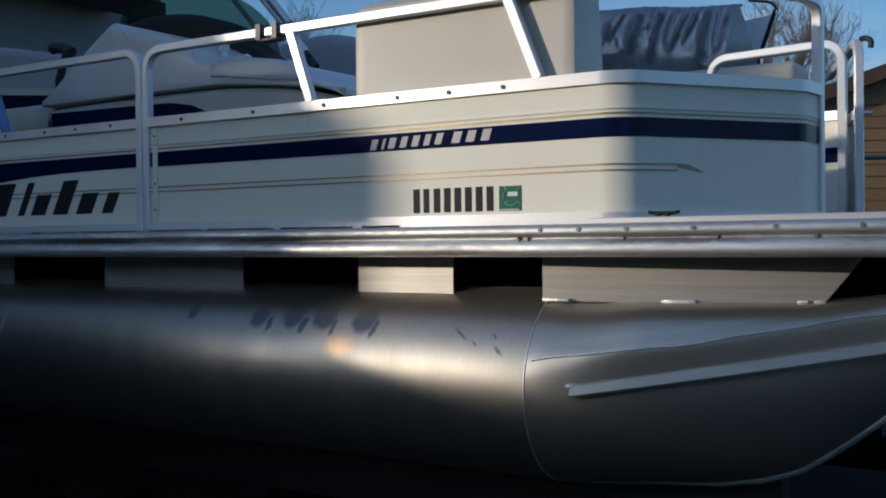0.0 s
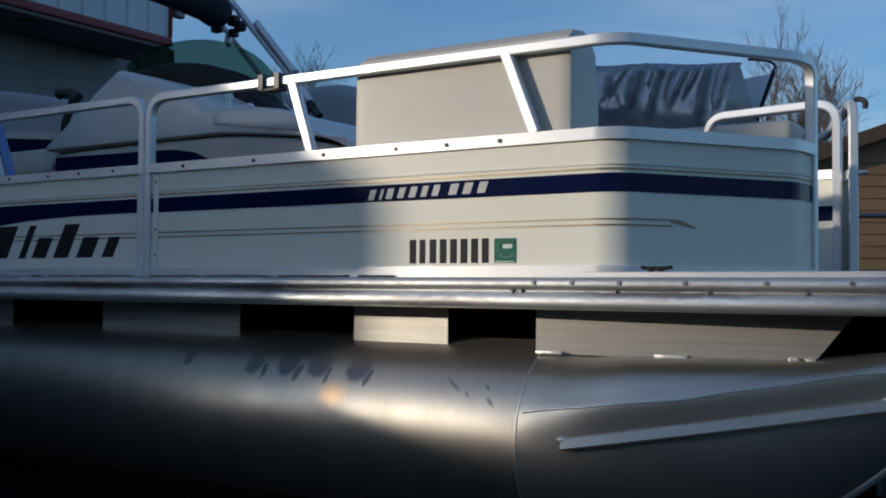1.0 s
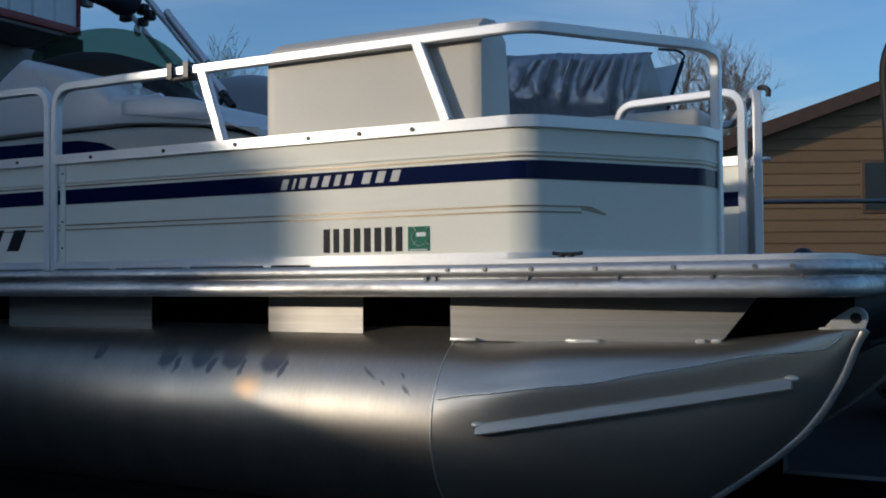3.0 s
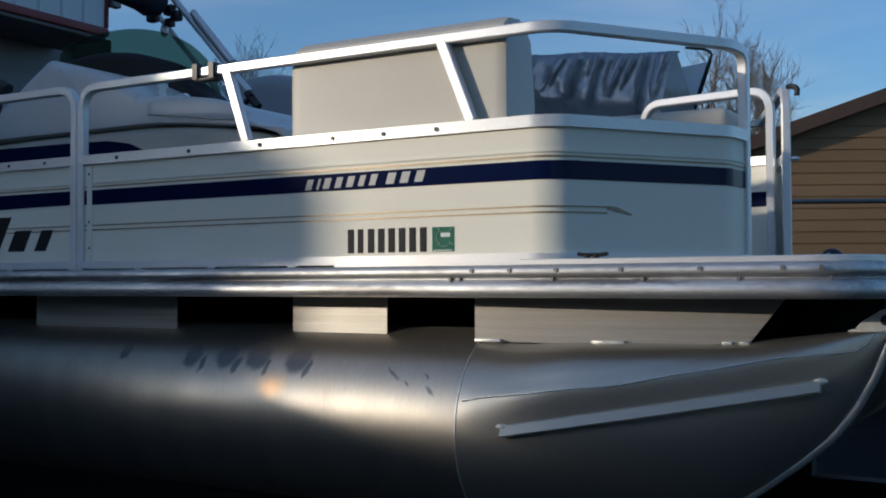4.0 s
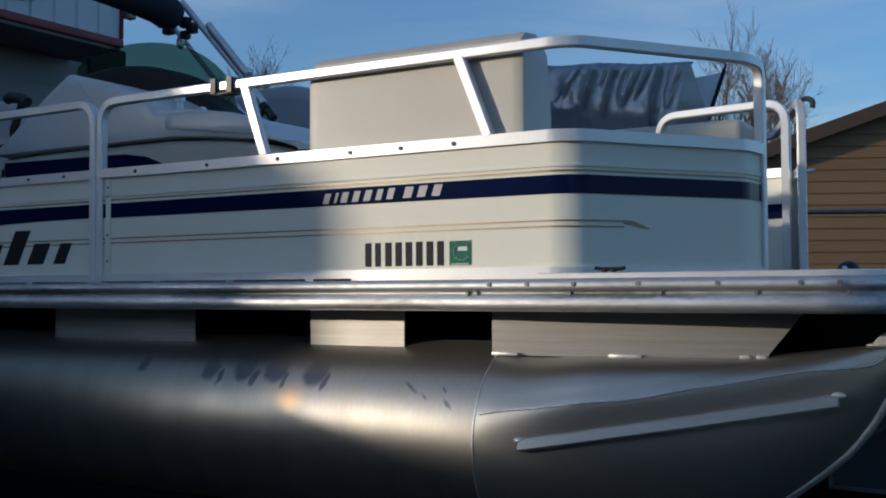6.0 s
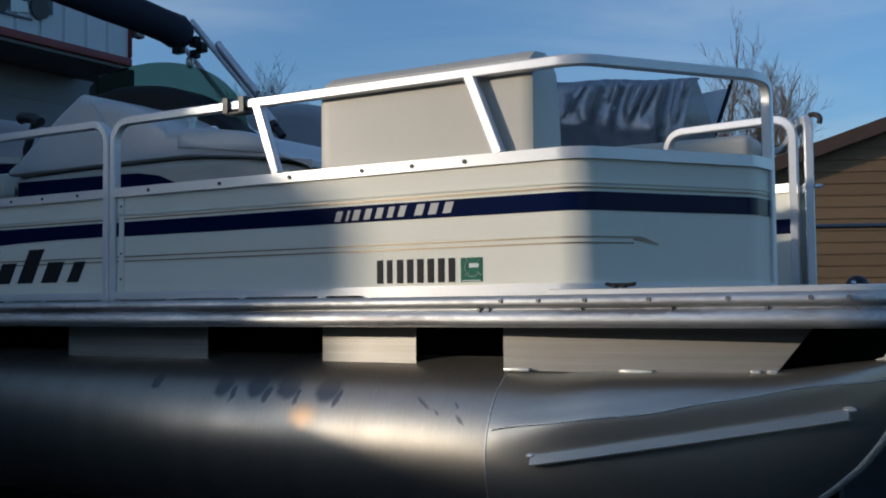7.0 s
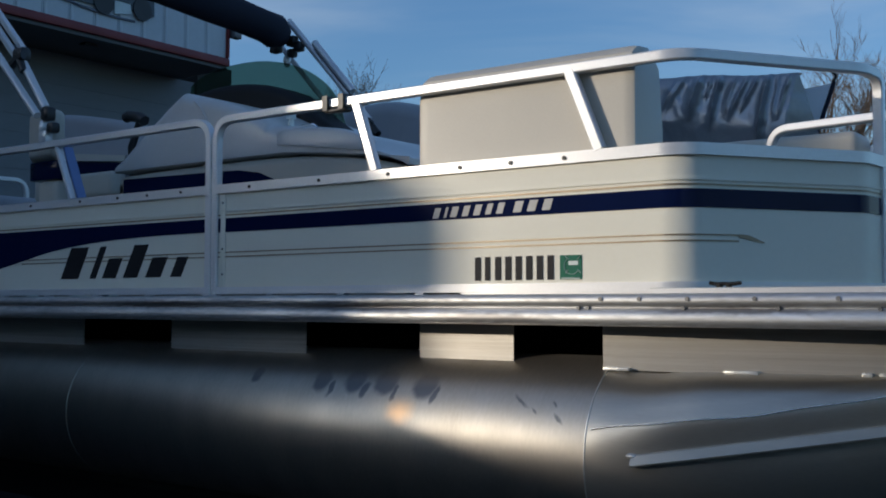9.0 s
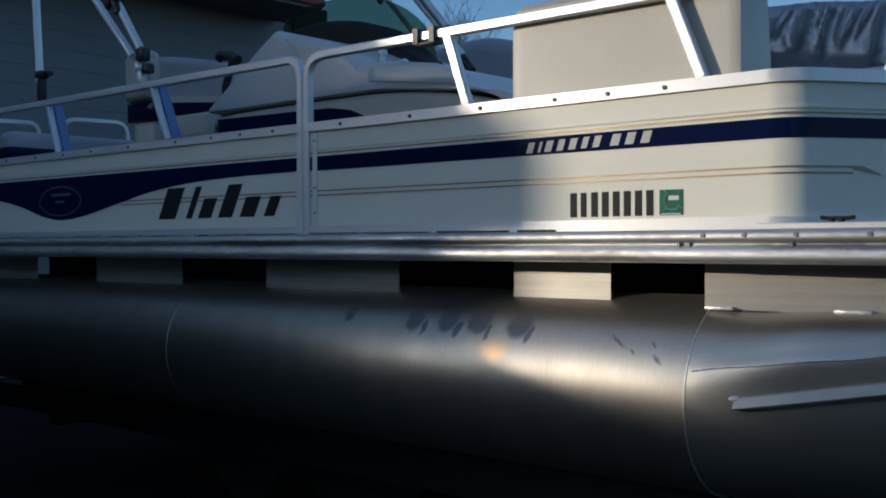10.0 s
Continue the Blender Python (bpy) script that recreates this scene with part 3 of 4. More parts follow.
def pontoon():
    ob = part("pontoon", loft([[(x, PY + PR * math.cos(2 * math.pi * i / 64), PZ + PR * math.sin(2 * math.pi * i / 64)) for i in range(64)] for x in [STERN + 0.15 + k * (SEAM - STERN - 0.15) / 24 for k in range(25)]]), M_PONT, boat, "dull aluminium pontoon tube with stains and a painted orange glint")
    part("nose_cone", loft([nose_ring(k / 40) for k in range(41)]), M_NOSE, ob, "brushed aluminium nose cone")
    bead = [(SEAM, PY + (PR + 0.001) * math.cos(2 * math.pi * i / 48), PZ + (PR + 0.001) * math.sin(2 * math.pi * i / 48)) for i in range(49)]
    part("seam_weld", tube(bead, 0.0026, n=6), M_KEEL, ob)
    ring_x = [(-2.48, y, z) for _, y, z in bead]
    part("seam_weld", tube(ring_x, 0.0022, n=6), M_PONT, ob)
    part("keel_weld", tube([(SEAM + (TIP - SEAM) * u, PY, keel(u) + 0.003) for u in [k / 60 for k in range(61)]], 0.0145, n=14), M_KEEL, ob, "dull ground keel weld")
    ridge = []
    for k in range(60):
        u = 0.015 + 0.905 * k / 59
        z = ridge_height(u)
        ridge.append((SEAM + (TIP - SEAM) * u, PY - nose_side(u, z) - 0.002, z))
    for a, dz in ((0.925, 0.006), (0.94, 0.018), (0.95, 0.032), (0.957, 0.046)):
        ridge.append((SEAM + (TIP - SEAM) * a, PY - nose_side(a, ridge[59][2] + dz) - 0.002, ridge[59][2] + dz))
    # This bead draws the highlight of the crease; the nose has no weld here.
    part("knuckle_weld", tube(ridge, 0.0027, n=10), M_RIDGE, ob, "thin bright bead in place of the knuckle's highlight")
    rings = []
    ends = []
    for k in range(20):
        u = 0.132 + 0.718 * k / 19
        x = SEAM + (TIP - SEAM) * u
        z = 0.890 + 0.149 * k / 19
        y = PY - nose_side(u, z)
        rings.append([(x, y + 0.012, z - 0.017), (x, y - 0.028, z - 0.013), (x, y - 0.030, z - 0.009), (x, y - 0.019, z + 0.017), (x, y - 0.016, z + 0.019), (x, y + 0.02, z + 0.019)])
        ends.append((x, y - 0.012, z + 0.016))
    part("strake", loft(rings), M_STRAKE, ob, "welded aluminium spray strake", crease=14)
    for c in (ends[0], ends[-1]):
        part("end_weld", ball(c, 0.013, squash=(1.5, 0.8, 0.7), n=10), M_WELD, ob)
    eye = [(1.128, 1.186), (1.17, 1.190), (1.232, 1.178)] + [(1.213 + 0.03 * math.cos(radians(a)), 1.217 + 0.03 * math.sin(radians(a))) for a in range(-30, 130, 16)] + [(1.15, 1.212)]
    part("eye_plate", box((1.12, PY - 0.03, 1.186), (1.232, PY + 0.03, 1.1905), 0.001), M_WELD, ob)
    part("tow_eye", slab(eye, PY - 0.008, PY + 0.008), M_WELD, ob, "aluminium tow eye")
    part("eye_hole", disc((1.213, PY - 0.0085, 1.217), (0, -1, 0), 0.015, 0.002, n=16), M_BLACK, ob)
    return ob


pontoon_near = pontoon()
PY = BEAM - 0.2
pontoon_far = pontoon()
PY = 0.2


def riser(x0, x1, x1t=None, turn=0.0, y=0.09):
    x1t = x1t or x1
    d = (x1t - x0) * turn
    bm = bmesh.new()
    e = (x1 - x0) * turn
    loft([[(x0, q, 1.14), (x1, q + e, 1.14), (x1t, q + d, 1.283), (x0, q, 1.283)] for q in (y, y + 0.004)], bm)
    loft([[(x0, 0.094, 1.17), (x0 + 0.005, 0.094, 1.17), (x0 + 0.005, 0.094, 1.283), (x0, 0.094, 1.283)], [(x0, 0.32, 1.14), (x0 + 0.005, 0.32, 1.14), (x0 + 0.005, 0.32, 1.283), (x0, 0.32, 1.283)]], bm)
    return part("riser", bm, M_RISER, boat, "aluminium riser bracket", smooth=False)


riser(0.04, 0.862, 0.975, 0.065, 0.058)
riser(-0.697, -0.307)
riser(-2.026, -1.245)
riser(-3.38, -2.636)
riser(-4.6, -3.98)
for a, b, z in ((0.045, 0.135, 1.143), (0.42, 0.525, 1.145), (0.80, 0.83, 1.150), (0.845, 0.875, 1.151)):
    part("weld_tab", box((a, 0.040 + 0.065 * a, z - 0.004), (b, 0.066 + 0.065 * a, z + 0.006), 0.003), M_WELD, boat, "bright weld bead")
# Deck beams, made deep and black to stand for the shade between the risers.
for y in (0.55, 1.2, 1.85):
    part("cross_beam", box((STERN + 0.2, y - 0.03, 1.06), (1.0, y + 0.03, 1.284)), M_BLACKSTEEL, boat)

# Added black block that stands in for the shade under the bow deck.
part("bow_beam", box((0.95, 0.42, 1.10), (1.18, BEAM - 0.42, 1.284)), M_BLACKSTEEL, boat, "black block added for the shade under the bow deck")
# cleat on the bow deck edge
part("cleat", tube(rounded([(0.424, -0.03, 1.403), (0.441, -0.03, 1.400), (0.498, -0.03, 1.400), (0.515, -0.03, 1.403)], 0.02), 0.0055, n=8), M_BLACKSTEEL, boat, "dark metal mooring cleat")
for x in (0.453, 0.48):
    part("cleat_foot", box((x - 0.007, -0.038, 1.3903), (x + 0.007, -0.022, 1.400), 0.002), M_BLACKSTEEL, boat)


# ---- lettering on the fence, drawn as bars and plain shapes
for k in range(8):
    x0 = -0.399 + k * 0.0395
    w = 0.023 if k != 1 else 0.02
    part("registration_bar", box((x0, -0.0022, 1.4195), (x0 + w, 0.0, 1.4965)), M_INK, fore_near, "plain black bar decal")
decal = part("decal", box((-0.077, -0.0025, 1.4195), (0.0, 0.0, 1.4955)), M_GREEN, fore_near, "green square decal")
ring = [(-0.034 + 0.027 * math.cos(radians(a)), -0.003, 1.462 + 0.027 * math.sin(radians(a))) for a in range(130, 330, 15)]
part("decal_ring", sweep(ring, square(0.004, 0.001, 0.0003)), M_WHITE, decal)
part("decal_panel", box((-0.046, -0.0035, 1.464), (-0.012, -0.0025, 1.477)), M_WHITE, decal)
for sx, sz in ((-1, 1), (1, 1), (1, -1), (-1, -1)):
    part("decal_spoke", sweep([(-0.03 + 0.016 * sx, -0.003, 1.466 + 0.016 * sz), (-0.03 + 0.028 * sx, -0.003, 1.466 + 0.027 * sz)], square(0.005, 0.001, 0.0003)), M_WHITE, decal)
part("decal_line", box((-0.072, -0.0035, 1.4215), (-0.006, -0.0025, 1.4245)), M_WHITE, decal)


def slanted(name, x0, x1, z0, z1, lean, material, owner, proud=0.0022):
    """A leaning bar on the side of the fence."""
    d = lean * (z1 - z0)
    return part(name, slab([(x0, z0), (x1, z0), (x1 + d, z1), (x0 + d, z1)], -proud, 0.0), material, owner, smooth=False)


# ten leaning silver bars on the stripe, seven and then three
for k, (x, w) in enumerate([(-0.573, 0.034), (-0.527, 0.014), (-0.500, 0.036), (-0.452, 0.034), (-0.406, 0.036), (-0.358, 0.03), (-0.315, 0.034), (-0.25, 0.042), (-0.197, 0.042), (-0.142, 0.042)]):
    slanted("name_bar", x, x + 0.72 * w, 1.633 + 0.0008 * k, 1.668 + 0.0009 * k, 0.35, M_SILVERINK, fore_near, 0.0036)
# the maker's mark: six dark leaning blocks, the first and fourth taller
for x, w, z1 in ((-2.688, 0.165, 1.594), (-2.475, 0.055, 1.594), (-2.385, 0.12, 1.54), (-2.24, 0.12, 1.594), (-2.09, 0.125, 1.538), (-1.93, 0.085, 1.536)):
    slanted("mark_block", x, x + 0.78 * w, 1.454, z1, 0.55, M_INK, aft_near)
ring = [(-3.573 + 0.205 * math.cos(radians(a)), -0.003, 1.564 + 0.074 * math.sin(radians(a))) for a in range(0, 361, 12)]
part("badge_ring", sweep(ring, square(0.006, 0.001, 0.0003)), M_BADGE, aft_near, "grey oval badge outline")
slanted("badge_bar", -3.66, -3.47, 1.590, 1.604, 0.5, M_BADGE, aft_near, 0.0036)
slanted("badge_bar", -3.62, -3.53, 1.555, 1.566, 0.5, M_BADGE, aft_near, 0.0036)

# ---------------------------------------------------------------- furniture on the deck
seat = thing("lounge_bench", "beige vinyl bow lounge bench beside the fence", "seat", "bow benches")
bm = bmesh.new()
rings = []
for x, k in ((-0.650, 0.97), (-0.642, 0.995), (-0.61, 1.0), (-0.4, 1.0), (0.13, 1.0), (0.157, 0.995), (0.169, 0.95)):
    prof = [(0.0235 + (1 - k) * 0.1, DECK + 0.002), (0.025 + (1 - k) * 0.1, 2.05), (0.037 + (1 - k) * 0.1, 2.116 - (1 - k) * 0.45), (0.075, 2.144 - (1 - k) * 0.45), (0.15, 2.152 - (1 - k) * 0.45), (0.21 - (1 - k) * 0.1, 2.11 - (1 - k) * 0.45), (0.235 - (1 - k) * 0.1, 1.9), (0.25 - (1 - k) * 0.1, DECK + 0.002)]
    rings.append([(x, y, z) for y, z in prof])
part("backrest", loft(rings), M_VINYL, seat, "beige vinyl backrest")
part("cushion", box((-0.66, 0.26, 1.66), (0.17, 0.75, 1.80), 0.03, segs=3), M_VINYL, seat)
part("base", box((-0.64, 0.26, DECK + 0.002), (0.15, 0.72, 1.655), 0.01), M_PALE, seat)

far_seat = thing("lounge_bench", "beige vinyl bow bench beside the open gate", "seat", "bow benches")
part("backrest", box((-0.6, 1.95, DECK + 0.002), (0.325, 2.2, 2.115), 0.04, segs=3), M_VINYL, far_seat)
part("cushion", box((-0.6, 1.66, 1.66), (0.10, 1.94, 1.80), 0.03, segs=3), M_VINYL, far_seat)

console = thing("helm_console", "pale moulded helm console with navy swoosh", "console")


def tier(line, y0, y1, z_low, inset=0.03):
    """A moulded block whose top follows a line of (x, z), with softened shoulders."""
    rings = []
    for x, z in spline(line):
        arc = [(inset * (1 - math.cos(a)), inset * 1.1 * (math.sin(a) - 1)) for a in [math.pi / 2 * k / 6 for k in range(7)]]
        rings.append([(x, y0, z_low)] + [(x, y0 + p, z + q) for p, q in arc] + [(x, y1 - p, z + q) for p, q in arc[::-1]] + [(x, y1, z_low)])
    return loft(rings)


body_line = [(-2.70, 1.945), (-2.69, 1.962), (-2.3, 1.972), (-1.85, 1.974), (-1.62, 1.972), (-1.36, 1.955), (-1.16, 1.928), (-1.0, 1.89), (-0.95, 1.84)]
part("body", tier(body_line, 0.343, 1.25, DECK + 0.002), M_VINYL, console, "beige console body")
top_line = [(-2.75, 1.99), (-2.735, 2.025), (-2.634, 2.098), (-2.507, 2.181), (-2.397, 2.252), (-2.31, 2.302), (-2.28, 2.319), (-2.264, 2.322), (-2.25, 2.316), (-2.205, 2.296), (-2.12, 2.278), (-2.049, 2.266), (-1.936, 2.228), (-1.807, 2.172), (-1.73, 2.130), (-1.70, 2.114), (-1.55, 2.098), (-1.36, 2.072), (-1.265, 2.04), (-1.18, 1.995), (-1.10, 1.955), (-0.97, 1.91), (-0.93, 1.885)]
rings = []
for x, zt in spline(top_line):
    zs = 1.981 - 0.115 * max(0, x + 1.62) ** 1.25 - 0.012 * max(0, -2.55 - x)
    h = min(0.055, max(0.01, zt - zs - 0.012))
    arc = [(0.045 * (1 - math.cos(a)) * h / 0.055, h * (math.sin(a) - 1)) for a in [math.pi / 2 * k / 8 for k in range(9)]]
    rings.append([(x, 0.342, zs), (x, 0.33, zs + 0.006)] + [(x, 0.33 + p, zt + q) for p, q in arc] + [(x, 1.27 - p, zt + q) for p, q in arc[::-1]] + [(x, 1.27, zs)])
part("moulded_top", loft(rings), M_PALE, console, "pale moulded top with a peaked instrument hood", crease=50)
pod = []
for x, zt in spline([(-1.648, 2.066), (-1.642, 2.078), (-1.62, 2.086), (-1.55, 2.086), (-1.453, 2.080), (-1.294, 2.060), (-1.187, 2.026), (-1.15, 2.0)]):
    low = 2.016 - 0.13 * max(0, x + 1.62)
    swell = 0.012 * min(1, math.sqrt(max(0.0, (x + 1.648) / 0.04)))
    pod.append([(x, 0.345, low), (x, 0.333 - swell, low + 0.004), (x, 0.331 - swell, zt - 0.016), (x, 0.336 - swell, zt - 0.005), (x, 0.35, zt), (x, 0.40, zt)])
part("light_pod", loft(pod), M_PALE, console, "rounded moulding under the light", crease=50)
part("hood_fold", tube([(-2.178, 0.333, 2.270), (-2.133, 0.331, 2.233), (-2.101, 0.331, 2.188), (-2.079, 0.331, 2.134), (-2.073, 0.332, 2.076)], 0.006, n=8), M_PALE, console)
part("swoosh", loft([[(x, 0.3425, 1.78), (x, 0.337, 1.78), (x, 0.337, z), (x, 0.3425, z)] for x, z in ((-2.69, 1.944), (-2.3, 1.938), (-2.05, 1.935), (-1.89, 1.931), (-1.763, 1.912), (-1.657, 1.871), (-1.58, 1.82), (-1.54, 1.785))]), M_NAVY, console, "navy swoosh", smooth=False)
part("dash_cover", tier([(-2.72, 2.34), (-2.70, 2.40), (-2.66, 2.435), (-2.443, 2.452), (-2.195, 2.425), (-2.0, 2.36), (-1.9, 2.28), (-1.78, 2.2), (-1.66, 2.12)], 0.75, 0.98, 1.99, 0.05), M_BLACKSTEEL, console, "black dash cover", crease=60)
screen = []
for k in range(31):
    u = k / 30
    x = -2.95 + 1.13 * u
    z = 2.2 + 0.375 * max(0.0, 1 - abs((u - 0.36) / 0.64) ** 3.2) ** 0.55 - 0.02 * max(0, 0.25 - u)
    b = 0.93 - 0.12 * math.sin(math.pi * u)
    screen.append([(x, b, 2.1), (x, b + 0.006, 2.1), (x, b + 0.05, z), (x, b + 0.044, z)])
part("windscreen", loft(screen), M_TINT, console, "green tinted acrylic windscreen")
part("grab_handle", tube(rounded([(-1.69, 0.5, 2.09), (-1.68, 0.5, 2.128), (-1.58, 0.5, 2.128), (-1.555, 0.5, 2.08)], 0.03), 0.006, n=8), M_CHROME, console, "chrome grab handle")
light = thing("stern_light", "white plugged navigation light on the console", "lamp")
part("stem", sweep([(-1.729, 0.5, 2.10), (-1.729, 0.5, 2.13)], circle(0.021, 16)), M_WHITE, light)
part("collar", sweep([(-1.729, 0.5, 2.13), (-1.729, 0.5, 2.136), (-1.729, 0.5, 2.165)], circle(0.0145, 16)), M_WHITE, light)
part("cap", sweep([(-1.729, 0.5, 2.165), (-1.729, 0.5, 2.185)], circle(0.022, 16)), M_WHITE, light)

chair = thing("helm_chair", "pale grey vinyl helm seat with a navy band", "seat")
part("pedestal", tube([(-3.9, 1.1, DECK + 0.002), (-3.9, 1.1, 1.72)], 0.05), M_GALV, chair)
part("seat", box((-4.15, 0.6, 1.72), (-3.36, 1.14, 1.858), 0.05, segs=3), M_VINYL, chair)
part("backrest", tier([(-4.30, 2.43), (-4.27, 2.49), (-4.2, 2.515), (-3.967, 2.487), (-3.6, 2.42), (-3.46, 2.38), (-3.40, 2.31)], 0.98, 1.14, 1.86, 0.05), M_GREYVINYL, chair, "pale grey vinyl backrest")
part("band", loft([[(x, 0.972, z0), (x, 0.979, z0), (x, 0.979, z1), (x, 0.972, z1)] for x, z0, z1 in ((-4.29, 2.13, 2.215), (-3.95, 2.122, 2.197), (-3.50, 2.108, 2.158))]), M_NAVY, chair, "navy band", smooth=False)
part("arm_pad", box((-4.25, 0.86, 1.96), (-3.49, 0.975, 2.104), 0.03, segs=3), M_VINYL, chair, "beige seat cushion")
part("piping", loft([[(x, 0.955, z0), (x, 0.979, z0), (x, 0.979, z1), (x, 0.965, z1)] for x, z0, z1 in ((-4.29, 2.222, 2.27), (-3.95, 2.202, 2.245), (-3.50, 2.164, 2.20))]), M_VINYL, chair, "beige vinyl welt")
lever = thing("throttle_lever", "black throttle lever beside the console", "lever")
part("box", box((-2.765, 0.42, DECK + 0.002), (-2.745, 0.5, 2.02), 0.012), M_BLACK, lever)
part("arm", tube([(-2.765, 0.45, 2.0), (-2.765, 0.44, 2.12), (-2.70, 0.44, 2.25)], 0.019), M_BLACK, lever)
part("grip", sweep([(-2.80, 0.43, 2.27), (-2.77, 0.43, 2.278), (-2.69, 0.43, 2.262), (-2.655, 0.43, 2.24)], circle(0.027, 12)), M_BLACK, lever)

couch = thing("stern_lounge", "beige vinyl lounge with a navy band by the stern", "seat")
part("base", box((-4.75, 0.3, DECK + 0.002), (-4.1, 0.75, 1.80), 0.03), M_VINYL, couch)
part("backrest", box((-4.80, 0.25, 1.80), (-4.6, 1.9, 2.03), 0.06, segs=3), M_GREYVINYL, couch)
part("band", box((-4.81, 0.24, 1.86), (-4.59, 1.91, 1.93), 0.01), M_NAVY, couch)

bimini = thing("bimini_top", "furled navy bimini top on aluminium bows", "canopy")
arch = [(0.05, 3.05), (0.08, 3.10), (0.16, 3.17), (0.4, 3.24), (0.8, 3.265), (1.2, 3.27), (1.6, 3.255), (1.9, 3.235), (2.1, 3.215), (2.22, 3.195), (2.30, 3.18)]
furl = []
for k, (y, z) in enumerate(arch):
    r = 0.105 * (1 if 1 < k < len(arch) - 1 else 0.75) * (1 + 0.05 * math.sin(k * 2.3))
    furl.append([(-3.55 + 0.9 * r * math.cos(a), y + (0.35 * r * math.sin(a) if k > 8 else 0), z + (1.08 + 0.05 * math.sin(3 * a + k)) * r * math.sin(a)) for a in [2 * math.pi * i / 16 for i in range(16)]])
part("canvas", loft(furl), M_CANVAS, bimini, "furled navy canvas")
for a, b, r in (((-3.56, 2.36, 3.298), (-2.832, 2.36, 2.534), 0.023), ((-3.281, 2.33, 3.091), (-2.945, 2.33, 2.73), 0.024), ((-3.689, 2.40, 3.163), (-3.06, 2.40, 2.50), 0.018)):
    part("strut", tube([a, b], r), M_RAIL, bimini)
part("strut_end", ball((-3.281, 2.33, 3.091), 0.026, squash=(1, 1, 1.1)), M_RAIL, bimini)
part("strut_link", tube([(-3.30, 2.345, 3.065), (-2.96, 2.345, 2.70)], 0.008, n=8), M_BLACK, bimini)
part("pivot", ball((-3.573, 2.36, 3.021), 0.036, squash=(0.8, 0.8, 1.3)), M_RAIL, bimini)
for c, w in (((-3.506, 2.34, 3.145), 0.036), ((-3.445, 2.34, 3.099), 0.034), ((-3.506, 2.34, 3.061), 0.028), ((-3.62, 2.30, 3.11), 0.04)):
    part("hinge", box((c[0] - w, c[1] - 0.03, c[2] - w), (c[0] + w, c[1] + 0.03, c[2] + w), 0.012), M_BLACK, bimini)
part("knob", tube([(-2.84, 2.35, 2.53), (-2.805, 2.35, 2.49), (-2.75, 2.35, 2.43)], 0.027, n=10), M_BLACK, bimini)
part("knob_wing", tube([(-2.85, 2.34, 2.46), (-2.79, 2.34, 2.52)], 0.018, n=8), M_BLACK, bimini)
# the struts on this side, with their clamps on the rail
part("strut", tube([(-3.71, 0.02, 3.0), (-2.93, 0.02, 2.238)], 0.019), M_RAIL, bimini)
for d in (-0.022, 0.020):
    part("strut", sweep([(-3.51 + d, 0.01, 2.985 + d), (-3.062 + d, 0.01, 2.549 + d)], square(0.028, 0.034, 0.006)), M_RAIL, bimini, crease=14)
part("strut", tube([(-3.062, 0.0, 2.549), (-2.831, 0.0, 2.258)], 0.020), M_RAIL, bimini)
part("clamp", box((-3.081, -0.03, 2.50), (-3.001, 0.035, 2.575), 0.02), M_BLACK, bimini)
part("clamp_lever", sweep([(-3.086, -0.02, 2.49), (-3.041, -0.02, 2.52), (-2.991, -0.02, 2.53)], square(0.03, 0.04, 0.008)), M_BLACK, bimini)
part("clamp_tail", tube([(-3.026, -0.015, 2.51), (-2.991, -0.015, 2.45)], 0.02, n=10), M_BLACK, bimini)
part("clamp", box((-2.841, -0.026, 2.195), (-2.781, 0.026, 2.262), 0.014), M_BLACK, bimini)
part("clamp", box((-2.796, -0.024, 2.135), (-2.746, 0.024, 2.185), 0.012), M_BLACK, bimini)
part("strut_foot", ball((-2.846, 0.0, 2.17), 0.024, squash=(1, 0.9, 1.7)), M_RAIL, bimini)
part("strut_foot", box((-2.861, -0.02, 2.095), (-2.801, 0.02, 2.15), 0.008), M_RAIL, bimini)
part("leg", tube([(-3.775, 0.0, 2.2), (-3.855, 0.0, 3.1)], 0.021), M_RAIL, bimini)
part("clamp", box((-3.79, -0.026, 2.215), (-3.725, 0.03, 2.258), 0.012), M_BLACK, bimini)
part("clamp_lever", box((-3.73, -0.02, 2.225), (-3.665, 0.02, 2.25), 0.008), M_BLACK, bimini)
part("clamp_foot", box((-3.775, -0.02, 2.10), (-3.735, 0.02, 2.215), 0.008), M_BLACK, bimini)
for x in (-1.052, -0.975):
    part("rail_clamp", loft([[(x + dx, y, z) for y, z in ((-0.025, 2.052), (0.028, 2.052), (0.028, 2.108), (-0.025, 2.108))] for dx in (-0.012, 0.012)]), M_BLACK, bimini, "black rail clamp")
part("rail_clamp", box((-1.06, -0.02, 2.044), (-0.955, 0.02, 2.060), 0.006), M_BLACK, bimini)
mount = thing("mount_pad", "beige moulded pad strapped behind the rail", "pad")
part("pad", box((-3.13, 0.09, 2.03), (-2.90, 0.17, 2.282), 0.04, segs=4), M_VINYL, mount)
part("band", box((-3.085, 0.085, 1.936), (-2.862, 0.165, 2.029), 0.008), M_NAVY, mount, "navy vinyl band")
part("cushion", box((-3.03, 0.09, DECK + 0.002), (-2.865, 0.18, 1.935), 0.03, segs=3), M_VINYL, mount)
part("latch", box((-2.93, 0.04, 2.10), (-2.885, 0.08, 2.22), 0.01), M_PALE, mount)

covered = thing("covered_boat", "neighbouring boat under a creased blue-grey tarpaulin", "boat")
